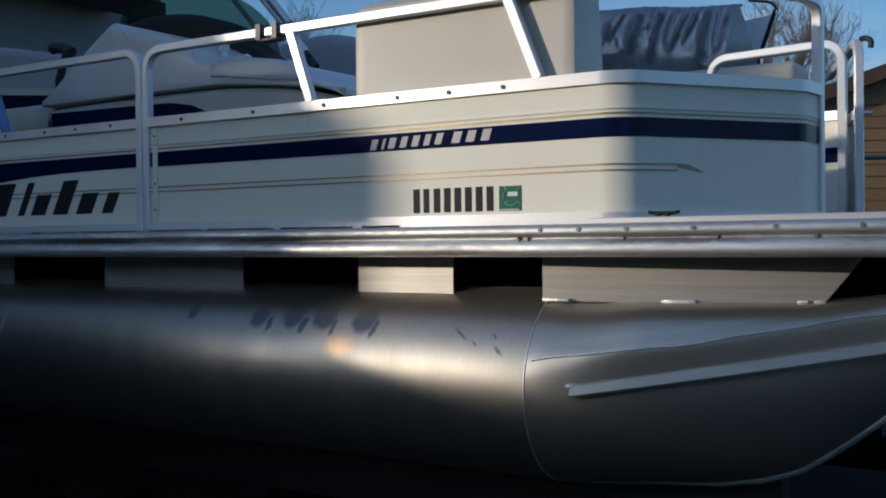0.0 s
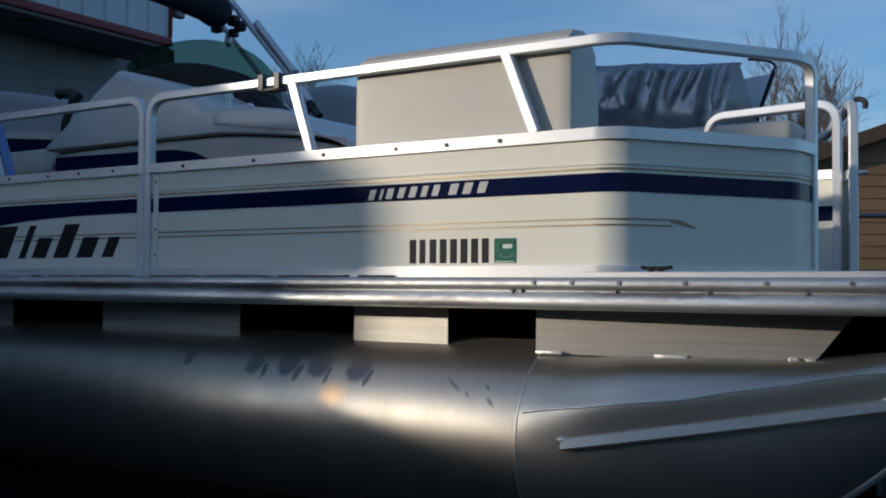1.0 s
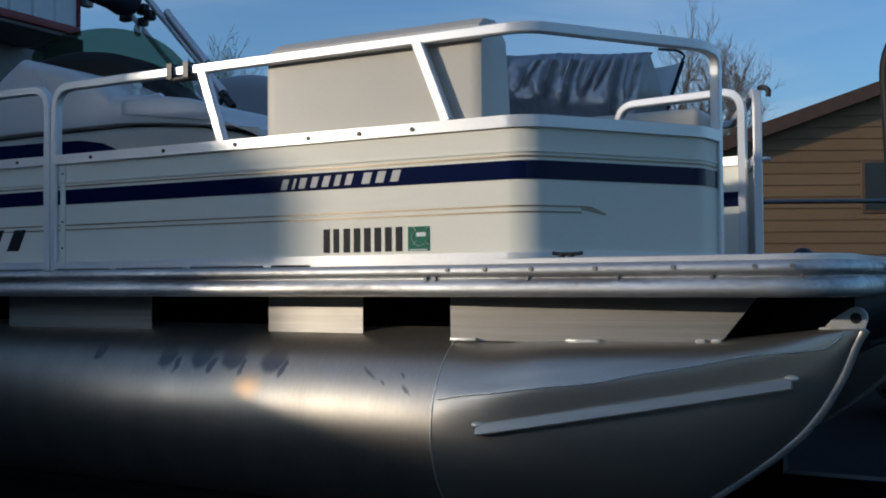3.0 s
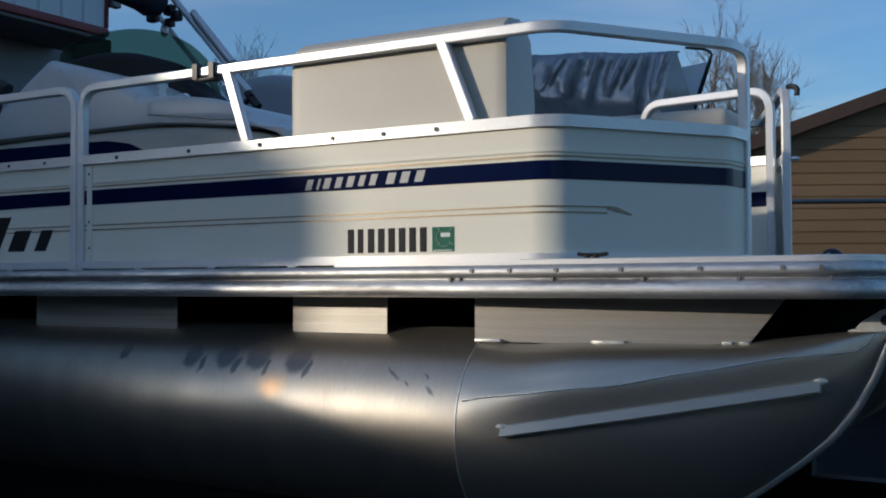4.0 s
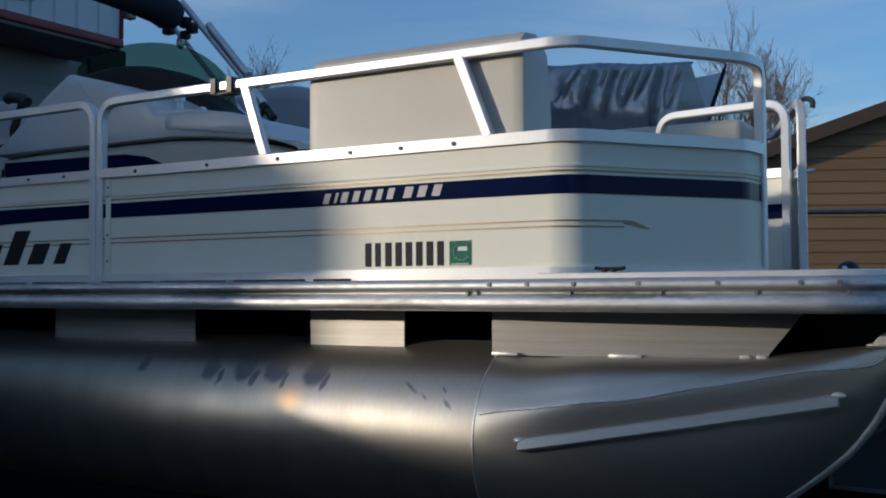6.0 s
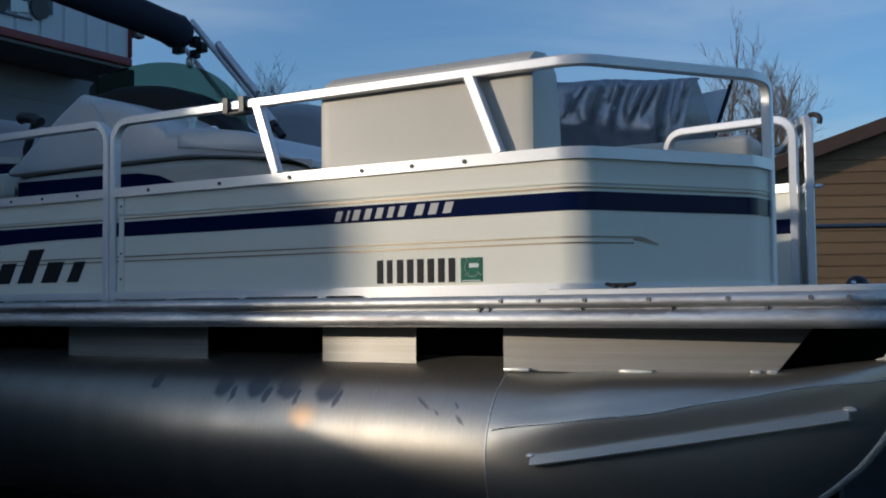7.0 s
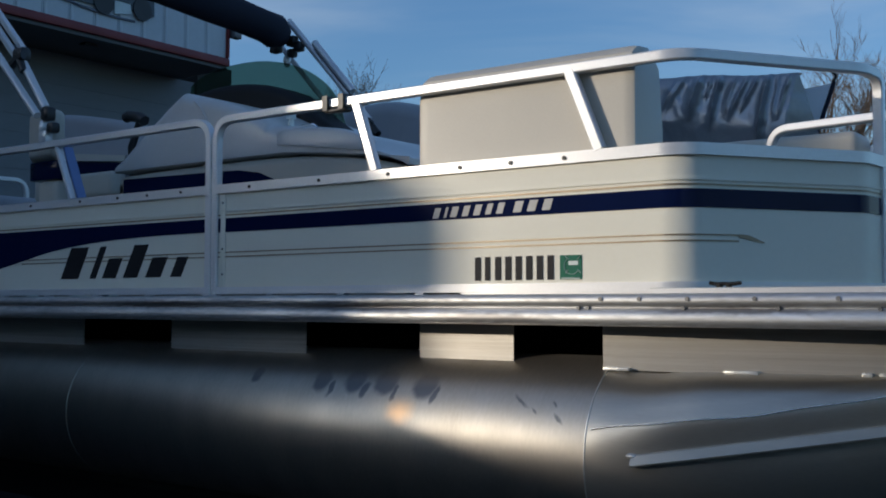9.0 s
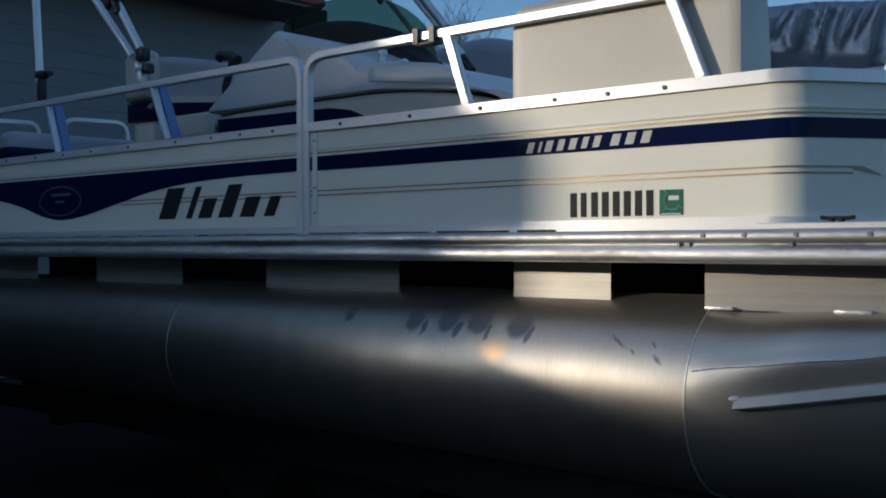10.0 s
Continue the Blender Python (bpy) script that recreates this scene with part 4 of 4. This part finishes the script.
# The hull's black is shade put into its colour, seen below the near deck.
part("hull", loft([[(x, 4.25, 0.55), (x, 4.12, 1.6), (x, 5.9, 1.6), (x, 5.75, 0.55)] for x in (-5.2, -0.6)]), M_BLACKSTEEL, covered, "hull coloured black to stand for shade", smooth=False)
part("keel_block", box((-4.5, 4.8, 0.0), (-1.0, 5.1, 0.56)), M_BLACKSTEEL, covered)


# each crease: where it starts and ends on the sheet, how wide and how proud it is
CREASES = ((-1.350, 2.93, -1.47, 2.72, 0.05, 0.016), (-1.404, 2.88, -1.53, 2.70, 0.03, 0.010), (-1.227, 2.93, -1.305, 2.66, 0.042, 0.034), (-1.16, 2.92, -1.20, 2.74, 0.022, 0.010),
           (-1.081, 2.93, -1.16, 2.60, 0.022, 0.028), (-0.985, 2.90, -1.06, 2.66, 0.03, 0.012), (-0.90, 2.88, -1.015, 2.64, 0.026, 0.020), (-0.83, 2.87, -0.94, 2.66, 0.024, 0.016),
           (-0.759, 2.88, -0.835, 2.44, 0.022, 0.032), (-0.70, 2.85, -0.74, 2.58, 0.02, 0.008), (-0.632, 2.84, -0.70, 2.60, 0.016, 0.014), (-1.62, 2.93, -1.75, 2.68, 0.05, 0.025), (-1.8, 2.95, -1.95, 2.6, 0.06, 0.03))


def crumple(x, z, k):
    """Sharp small wrinkles: ridged noise."""
    return 1 - abs(noise.noise(Vector((x * k, z * k * 0.7, k)))) * 2.2


def fold(x, z):
    """How far the tarpaulin's creases stand out; each leans, has one steep flank and dies out towards its ends."""
    wob = 0.012 * noise.noise(Vector((x * 3, z * 7, 4.0)))
    d = 0.0
    for xa, za, xb, zb, w, h in CREASES:
        t = (za - z) / (za - zb)
        if -0.3 < t < 1.25:
            q = (x - (xa + (xb - xa) * t) + wob + 0.006 * noise.noise(Vector((xa * 9, z * 16, 2)))) / w
            ends = max(0.0, min(1, (t + 0.3) / 0.25)) * max(0.0, min(1, (1.25 - t) / 0.5))
            d += 2.3 * h * ends * math.exp(-abs(q) * (0.8 if q < 0 else 2.2))
    return -d - 0.008 * crumple(x, z, 6) - 0.0025 * crumple(x, z, 17) + 0.012 * noise.noise(Vector((x * 2.5, z * 3, 0)))


def hang(x, z):
    """The sheet's rough form: leaning back above the tuck, hanging slightly under below it, turning away at its end."""
    tuck = 2.60 - 0.17 * (x + 1.35)
    end = max(0.0, x - (-0.645 + 0.2 * (z - 2.6)))
    soft = math.sqrt((z - tuck) ** 2 + 0.003)
    return 4.0 + 0.19 * soft - 0.03 * (z - tuck) + 1.1 * end


rows_t = []
for i in range(111):
    v = i / 110
    ring = []
    for k in range(261):
        x0 = -2.08 + 1.5 * k / 260
        top = 2.964 - 0.0915 * (x0 + 1.61) + 0.006 * math.sin(9 * x0)
        z = 1.5 + (top - 1.5) * v
        x = x0 + 0.22 * (2.84 - z) * max(0, min(1, (x0 + 1.13) / 0.55))
        ring.append((x, hang(x, z) + fold(x, z) * min(1, (top - z) * 12 + 0.25) + 0.1 * max(0, (v - 0.985) / 0.015) ** 2, z))
    rows_t.append(ring)
back = [[(x - 0.02 - 0.3 * (k / 260) ** 4, 4.75, z - 0.05) for k, (x, y, z) in enumerate(r)] for r in rows_t]
bm = bmesh.new()
loft(rows_t, bm, cap=False, closed=False)
loft([rows_t[-1], [(x - 0.08 * (k / 260) ** 4, y + 0.15, z + 0.006) for k, (x, y, z) in enumerate(rows_t[-1])], back[-1]], bm, cap=False, closed=False)
loft([[r[-1] for r in rows_t], [(p[-1][0] - 0.16, 4.3, p[-1][2]) for p in rows_t], [p[-1] for p in back]], bm, cap=False, closed=False)
part("tarpaulin", bm, M_TARP, covered, "creased blue-grey tarpaulin", crease=80)
flap = bmesh.new()
loft([[(-0.785, 4.1, 1.500), (-0.705, 4.08, 1.500), (-0.665, 4.1, 1.500)], [(-0.695, 4.3, 2.428), (-0.615, 4.27, 2.448), (-0.540, 4.3, 2.478)], [(-0.685, 4.34, 2.798), (-0.525, 4.33, 2.808), (-0.430, 4.34, 2.823)]], flap, cap=False, closed=False)
part("flap", flap, M_TARPLIGHT, covered, "faded tarpaulin flap")
part("flap_hem", tube([(-0.665, 4.09, 1.500), (-0.540, 4.29, 2.478), (-0.430, 4.33, 2.828)], 0.015, n=8), M_CANVAS, covered)
part("cord", tube(rounded([(-0.430, 4.29, 2.818), (-0.400, 4.29, 2.853), (-0.435, 4.25, 2.888), (-0.565, 4.2, 2.903)], 0.04), 0.009, n=8), M_BLACK, covered)
part("bow_cover", tier([(-5.4, 2.62), (-4.85, 2.95), (-4.355, 3.034), (-3.994, 3.045), (-3.739, 2.995), (-3.4, 2.915), (-2.9, 2.89), (-2.4, 2.91), (-2.09, 2.89)], 3.95, 5.8, 2.02, 0.12), M_GREYVINYL, covered, "taut pale grey cover", crease=60)
part("cover_seam", tube([(-4.9, 3.946, 2.66), (-4.14, 3.944, 2.599), (-3.732, 3.944, 2.52), (-3.3, 3.944, 2.41)], 0.008, n=8), M_CANVAS, covered)
part("side_panel", box((-5.1, 3.98, 1.6), (-1.96, 5.75, 2.0), 0.03), M_GREYVINYL, covered)

# ---------------------------------------------------------------- trailer
trailer = thing("boat_trailer", "black steel pontoon trailer under the boat", "trailer")
for y in (0.45, 1.95):
    part("bunk", box((STERN + 0.3, y - 0.16, 0.50), (0.7, y - 0.06, 0.62)), M_RUBBER, trailer)
    part("beam", box((STERN, y - 0.16, 0.36), (1.3, y - 0.06, 0.499)), M_BLACKSTEEL, trailer)
for x in (-4.2, -2.2, 0.2):
    part("cross_member", box((x - 0.05, 0.3, 0.3), (x + 0.05, 2.1, 0.359)), M_BLACKSTEEL, trailer)
for y in (0.75, 1.65):
    for x in (-2.9, -2.1):
        part("wheel", sweep([(x, y - 0.1, 0.3), (x, y + 0.1, 0.3)], circle(0.3, 24)), M_RUBBER, trailer)
part("tongue", box((0.9, 1.13, 0.36), (2.8, 1.27, 0.46)), M_BLACKSTEEL, trailer)
part("jack", box((2.4, 1.3, 0.0), (2.46, 1.36, 0.7)), M_BLACKSTEEL, trailer)
part("hoop", tube(rounded([(1.33, 0.62, 0.12), (1.247, 0.62, 2.115), (1.98, 0.72, 2.125), (2.0, 0.72, 0.12)], 0.19), 0.0195), M_BLACKSTEEL, trailer, "bent black steel hoop")
part("hoop_foot", box((1.2, 0.56, 0.03), (2.1, 0.78, 0.12)), M_BLACKSTEEL, trailer)
part("hoop_foot", box((1.56, 0.781, 0.05), (1.64, 1.2, 0.11)), M_BLACKSTEEL, trailer)
part("hoop_brace", box((1.56, 1.14, 0.111), (1.64, 1.2, 0.361)), M_BLACKSTEEL, trailer)
part("guide_bar", tube([(1.12, 0.735, 1.10), (1.2, 0.735, 1.122), (1.30, 0.735, 1.155)], 0.011, n=10), M_GALV, trailer, "dull galvanised guide bar")
# Added black panel that stands for the darkness ahead of the bow.
part("bow_stop", box((1.29, 0.72, 0.60), (1.37, 1.68, 1.26), 0.02), M_BLACKSTEEL, trailer, "black panel added for the shade ahead of the bow")
part("winch", box((1.38, 1.05, 0.95), (1.6, 1.35, 1.2), 0.03), M_BLACKSTEEL, trailer)
part("winch_post", box((1.3, 1.12, 0.46), (1.4, 1.28, 0.61)), M_BLACKSTEEL, trailer)

# ---------------------------------------------------------------- ground and surroundings
ground = bmesh.new()
bmesh.ops.create_grid(ground, x_segments=40, y_segments=40, size=400)
tagged(part("ground", ground, M_ASPHALT), "dark asphalt yard", "ground", kind="structure")

shop = thing("shop_building", "white metal-sided building with red trim and a deep overhang", "building")
BX, BY0, BY1 = -8.0, -6.0, 5.85
part("upper_wall", box((BX - 3.6, BY0, 4.26), (BX - 0.03, BY1, 8.5)), M_WHITESIDING, shop, smooth=False)
part("lower_wall", box((BX - 3.6, BY0 + 0.1, 0.0), (BX - 0.9, BY1 + 0.29, 4.16)), M_GREYSIDING, shop, smooth=False)
part("rear_wall", box((BX - 3.6, BY1 + 0.3, 0.0), (BX - 0.86, BY1 + 0.87, 4.42)), M_DARKSIDING, shop, "dark rear wall", smooth=False)
part("soffit", box((BX - 3.6, BY0, 4.16), (BX - 0.01, BY1 + 0.01, 4.259)), M_SOFFIT, shop, smooth=False)
part("trim", box((BX - 0.02, BY0, 4.20), (BX + 0.03, BY1 + 0.03, 4.295), 0.01), M_RED, shop, "red painted trim board")
part("corner_trim", box((BX - 0.08, BY1, 4.305), (BX + 0.02, BY1 + 0.04, 8.5), 0.01), M_RED, shop)
part("soffit_lamp", box((BX - 0.3, 4.0, 4.13), (BX - 0.18, 4.16, 4.16), 0.01), M_BLACK, shop)
part("wall_lamp", box((BX + 0.0, BY1 + 0.04, 4.55), (BX + 0.1, BY1 + 0.16, 4.66), 0.015), M_GALV, shop)
for k in range(14):
    y0 = BY1 - 0.31 * (k + 1)
    bm = bmesh.new()
    loft([[(BX - 0.029, y0 + 0.004, z), (BX - 0.012, y0 + 0.012, z), (BX - 0.012, y0 + 0.035, z), (BX - 0.022, y0 + 0.05, z), (BX - 0.022, y0 + 0.29, z), (BX - 0.012, y0 + 0.30, z), (BX - 0.012, y0 + 0.306, z), (BX - 0.029, y0 + 0.308, z)] for z in (4.305, 8.5)], bm)
    part("siding_panel", bm, M_WHITESIDING, shop, smooth=False)
sign = thing("wall_sign", "cut-out sign of a dark car above a curved line", "sign")
SX = BX - 0.010
part("underline", sweep([(SX + 0.006, 3.1 + 0.1 * k, 4.455 + 0.1 * (3.1 + 0.1 * k - 4.305) ** 2) for k in range(15)], square(0.012, 0.026, 0.003), up=(0, 0, 1)), M_BADGE, sign, "thin dark curved line")
car_shape = [(3.56, 4.525), (3.56, 4.765), (3.71, 4.885), (3.96, 4.925), (4.11, 5.155), (4.56, 5.175), (4.69, 4.955), (4.75, 4.885), (4.76, 4.565), (4.45, 4.565), (4.44, 4.635), (4.23, 4.635), (4.21, 4.525)]
part("car_body", loft([[(SX + d, y, z) for y, z in car_shape] for d in (0.0, 0.018)]), M_WINDOW, sign, "dark painted car", smooth=False)
for y, z in ((4.08, 4.570), (4.59, 4.605)):
    part("wheel", disc((SX + 0.018, y, z), (1, 0, 0), 0.125, 0.012, n=24), M_BLACK, sign)
part("backing", loft([[(SX + d, y, z) for y, z in ((4.23, 4.485), (4.45, 4.525), (4.45, 4.635), (4.23, 4.635))] for d in (0.0, 0.012)]), M_WHITE, sign, "white gap under the car", smooth=False)
lap = bmesh.new()
loft([[(BX - 0.899, y, 0.0), (BX - 0.884, y, 0.0), (BX - 0.891, y, 0.203), (BX - 0.899, y, 0.203)] for y in (BY0 + 0.1, BY1 + 0.29)], lap)
board = part("board", lap, M_GREYSIDING, shop, smooth=False)
for k in range(1, 20):
    b = board.copy()
    scene.collection.objects.link(b)
    b.location.z += 0.2 * k
# Unseen gabled block and slope, added to cast the shade edges on the boat.
garage = thing("garage", "unseen dark gabled block with a slope, added to shade the boat", "building")
part("wall", slab([(-10.05, 0.0), (-10.05, 3.7), (-14.6, 6.90), (-19.0, 3.7), (-19.0, 0.0)], -9.0, -5.0), M_DARKSIDING, garage, smooth=False)
part("roof", slab([(-9.82, 3.60), (-9.82, 3.93), (-14.6, 7.28), (-14.6, 6.92), (-10.05, 3.72), (-10.05, 3.60)], -9.02, -4.9), M_ROOF, garage, smooth=False)
part("roof", slab([(-19.3, 3.72), (-19.3, 4.05), (-14.61, 7.28), (-14.61, 6.92)], -9.02, -4.9), M_ROOF, garage, smooth=False)
part("lean_to", slab([(-10.04, 0.0), (-10.04, 3.345), (-1.2, 0.815), (-1.2, 0)], -8.5, -8.4), M_DARKSIDING, garage, smooth=False)
# Unseen wall, added to keep low sky light off the stern end.
tagged(part("wall_west", box((-9.5, -1.62, 0.0), (-2.7, -1.5, 1.85)), M_DARKSIDING, smooth=False), "unseen dark wall added to darken the stern end", "wall", kind="structure")
# Unseen far block, added so that the bow lies in soft half shade.
bow_shade = thing("warehouse", "unseen long dark block with a gabled end, added to shade the bow", "building")
part("wall", slab([(-30.85, 0.0), (-30.85, 8.38), (-24.0, 9.85), (-17.0, 8.45), (16.0, 8.45), (16.0, 0.0)], -38.0, -30.2), M_DARKSIDING, bow_shade, smooth=False)
for a, b, c, d in ((-31.05, 8.34, -24.0, 9.86), (-23.99, 9.86, -17.0, 8.46), (-16.99, 8.46, 16.2, 8.46)):
    part("roof", slab([(a, b), (c, d), (c, d + 0.3), (a, b + 0.3)], -38.2, -30.0), M_ROOF, bow_shade, smooth=False)
nav = thing("bow_light", "black domed navigation light on the bow deck", "lamp")
part("dome", ball((0.90, 1.2, 1.402), 0.041, squash=(1, 1, 0.9), n=20), M_BLACK, nav)
part("lens", ball((0.892, 1.166, 1.41), 0.012, n=12), M_CHROME, nav)
part("base", sweep([(0.90, 1.2, DECK), (0.90, 1.2, DECK + 0.022)], circle(0.05, 20)), M_BLACK, nav)

house = thing("house", "brown lap-sided house with a dark gable roof", "house")
HM = pose(-2.61, 17.59, -0.334, 0, 0, 28.36) @ Matrix.Scale(1.25, 4)


def hp(x, y, z):
    return HM @ Vector((x, y, z))


def hbox(lo, hi, bevel=0.0):
    bm = box(lo, hi, bevel)
    for v in bm.verts:
        v.co = HM @ v.co
    return bm


part("wall", hbox((-0.9, 0.0, 0.0), (9, 8, 3.0)), M_BROWN, house, smooth=False)
ROOF = lambda x: 3.50 + 0.352 * x if x < 5 else 3.50 + 0.352 * (10 - x)  # noqa: E731
bm = bmesh.new()
loft([[hp(-0.9, y, ROOF(-0.9)), hp(5, y, ROOF(5)), hp(9, y, ROOF(9)), hp(9, y, 2.9), hp(-0.9, y, 2.9)] for y in (0.012, 8.0)], bm)
part("gable", bm, M_BROWN, house, smooth=False)
for a, b in ((-1.6, 5.0), (5.0, 11.6)):
    bm = bmesh.new()
    loft([[hp(a, y, ROOF(a) + 0.03), hp(b, y, ROOF(b) + 0.03), hp(b, y, ROOF(b) + 0.17), hp(a, y, ROOF(a) + 0.17)] for y in (-0.17, 8.4)], bm)
    part("roof", bm, M_ROOF, house, smooth=False)
    bm = bmesh.new()
    loft([[hp(a, y, ROOF(a) - 0.02), hp(b, y, ROOF(b) - 0.02), hp(b, y, ROOF(b) + 0.19), hp(a, y, ROOF(a) + 0.19)] for y in (-0.21, -0.175)], bm)
    part("fascia", bm, M_FASCIA, house, "dark brown barge board", smooth=False)
win = part("window", hbox((1.39, -0.045, 2.29), (2.7, -0.002, 3.10), 0.01), M_FASCIA, house, "dark framed window")
part("pane", hbox((1.44, -0.05, 2.34), (2.02, -0.0455, 3.05)), M_WINDOW, win, smooth=False)
part("pane", hbox((2.06, -0.05, 2.34), (2.64, -0.0455, 3.05)), M_WINDOW, win, smooth=False)
for k in range(33):
    z = 0.1 + 0.175 * k
    xb, xt = (max(-0.88, (q - 3.47) / 0.352) for q in (z, z + 0.178))
    if xt > 4.6:
        break
    bm = bmesh.new()
    loft([[hp(b, -0.004, z), hp(b, -0.03, z), hp(t, -0.012, z + 0.178), hp(t, -0.004, z + 0.178)] for b, t in ((xb, xt), (min(9, 10 - xb), min(9, 10 - xt)))], bm)
    part("board", bm, M_BROWN, house, smooth=False)

# chain-link fence before the house
yard = thing("rail_fence", "galvanised pipe rail fence before the house", "fence")
fa, fd = Vector((-0.523, 3.935)), Vector((0.88, 0.475))
part("top_rail", tube([(*(fa + fd * t), 1.83) for t in (0, 4.5)], 0.016), M_GALV, yard)
for t in (0.0, 2.4, 4.5):
    part("post", tube([(*(fa + fd * t), 0.0), (*(fa + fd * t), 1.84)], 0.025), M_GALV, yard)
# parked car beyond the fence
car = thing("parked_car", "pale blue car parked before the brown house", "car")
CM = pose(0.62, 7.06, 0, 0, 0, 28.36)


def cbm(bm):
    for v in bm.verts:
        v.co = CM @ v.co
    return bm


hood = [(0.0, 1.02), (0.05, 1.30), (0.12, 1.45), (0.35, 1.53), (1.0, 1.60), (1.4, 1.62), (2.0, 2.05), (3.2, 2.1), (4.2, 2.05), (4.6, 1.5), (4.7, 1.0)]
part("body", cbm(loft([[(x, -0.01, 1.2 * k), (x, -0.02, 1.26 * k), (x, 0.06, z - 0.04), (x, 0.2, z), (x, 1.6, z), (x, 1.74, z - 0.04), (x, 1.8, 1.26 * k), (x, 1.79, 1.2 * k)] for x, z, k in [(x, z, min(1, z / 1.4)) for x, z in hood]])), M_CAR, car, "pale blue car body")
# The car's lower body is coloured black in place of the shade on it.
part("cladding", cbm(box((0.02, 0.01, 0.32), (4.68, 1.78, 0.86), 0.03)), M_BLACK, car, "lower body painted black as shade")
part("side_skirt", cbm(box((0.06, 0.0, 0.861), (4.6, 1.79, 1.199), 0.02)), M_BLACK, car)
for x in (0.85, 3.8):
    for y in (-0.03, 1.65):
        part("wheel", cbm(sweep([(x, y, 0.36), (x, y + 0.2, 0.36)], circle(0.36, 24))), M_RUBBER, car)
part("mirror", cbm(ball((0.55, -0.05, 1.50), 0.07, squash=(1.4, 0.8, 0.7))), M_BLACK, car)


def bare_tree(base, height, seed, spread, label, girth=0.016):
    """A leafless tree: tapered trunk, limbs and fine twigs."""
    rnd = random.Random(seed)
    tree = thing("bare_tree", label, "tree", "bare trees behind the boats")
    trunk, crown = bmesh.new(), bmesh.new()

    def grow(p, d, length, r, level):
        pts = [Vector(p)]
        d = Vector(d)
        for _ in range(4):
            d = (d + Vector((rnd.uniform(-1, 1), rnd.uniform(-1, 1), rnd.uniform(-0.4, 0.7))) * 0.14 * (1 + level * 0.35)).normalized()
            pts.append(pts[-1] + d * length / 4)
        target = trunk if level == 0 else crown
        n = 8 if level < 2 else 3 if level > 2 else 5
        rings = []
        for i, q in enumerate(pts):
            rr = r * (1 - 0.55 * i / 4)
            s_ = d.cross(Vector((0.3, 0.9, 0.1))).normalized()
            u_ = s_.cross(d).normalized()
            rings.append([q + (s_ * math.cos(2 * math.pi * k / n) + u_ * math.sin(2 * math.pi * k / n)) * rr for k in range(n)])
        loft(rings, target)
        if level < 5:
            for _ in range((7, 6, 5, 4, 4)[level]):
                i = rnd.choice((1, 2, 3, 4, 4) if level else (2, 3, 3, 4, 4))
                a = Vector((rnd.uniform(-1, 1), rnd.uniform(-1, 1), rnd.uniform(-0.15, 0.9)))
                grow(pts[i], (d * 0.75 + a * spread).normalized(), length * rnd.uniform(0.5, 0.72), max(0.0055, r * 0.44), level + 1)

    grow(base, (0, 0, 1), height * 0.36, height * girth, 0)
    part("trunk", trunk, M_BARK, tree)
    part("crown", crown, M_BARK, tree, "bare twigs and branches")
    return tree


bare_tree((-6.95, 29.25, 0.0), 11.4, 27, 0.44, "leafless tree with a wide twiggy crown behind the boats")
bare_tree((-19.1, 21.2, 0.0), 9.5, 11, 0.40, "slender leafless tree far behind the boats", 0.009)
bare_tree((-20.0, 21.2, 0.0), 9.5, 23, 0.40, "slender leafless tree far behind the boats", 0.009)
bare_tree((-18.3, 21.4, 0.0), 8.7, 31, 0.40, "slender leafless tree far behind the boats", 0.009)

# set each thing's origin at the middle of its base; its parts stay where they are
for ob in [o for o in scene.objects if o.type == "EMPTY" and o.children]:
    span = [(c.matrix_basis @ v.co) for c in ob.children for v in c.data.vertices]
    lo, hi = (Vector([f(p[k] for p in span) for k in range(3)]) for f in (min, max))
    ob.location = ((lo.x + hi.x) / 2, (lo.y + hi.y) / 2, lo.z)
    for c in ob.children:
        c.matrix_parent_inverse = Matrix.Translation(-ob.location)
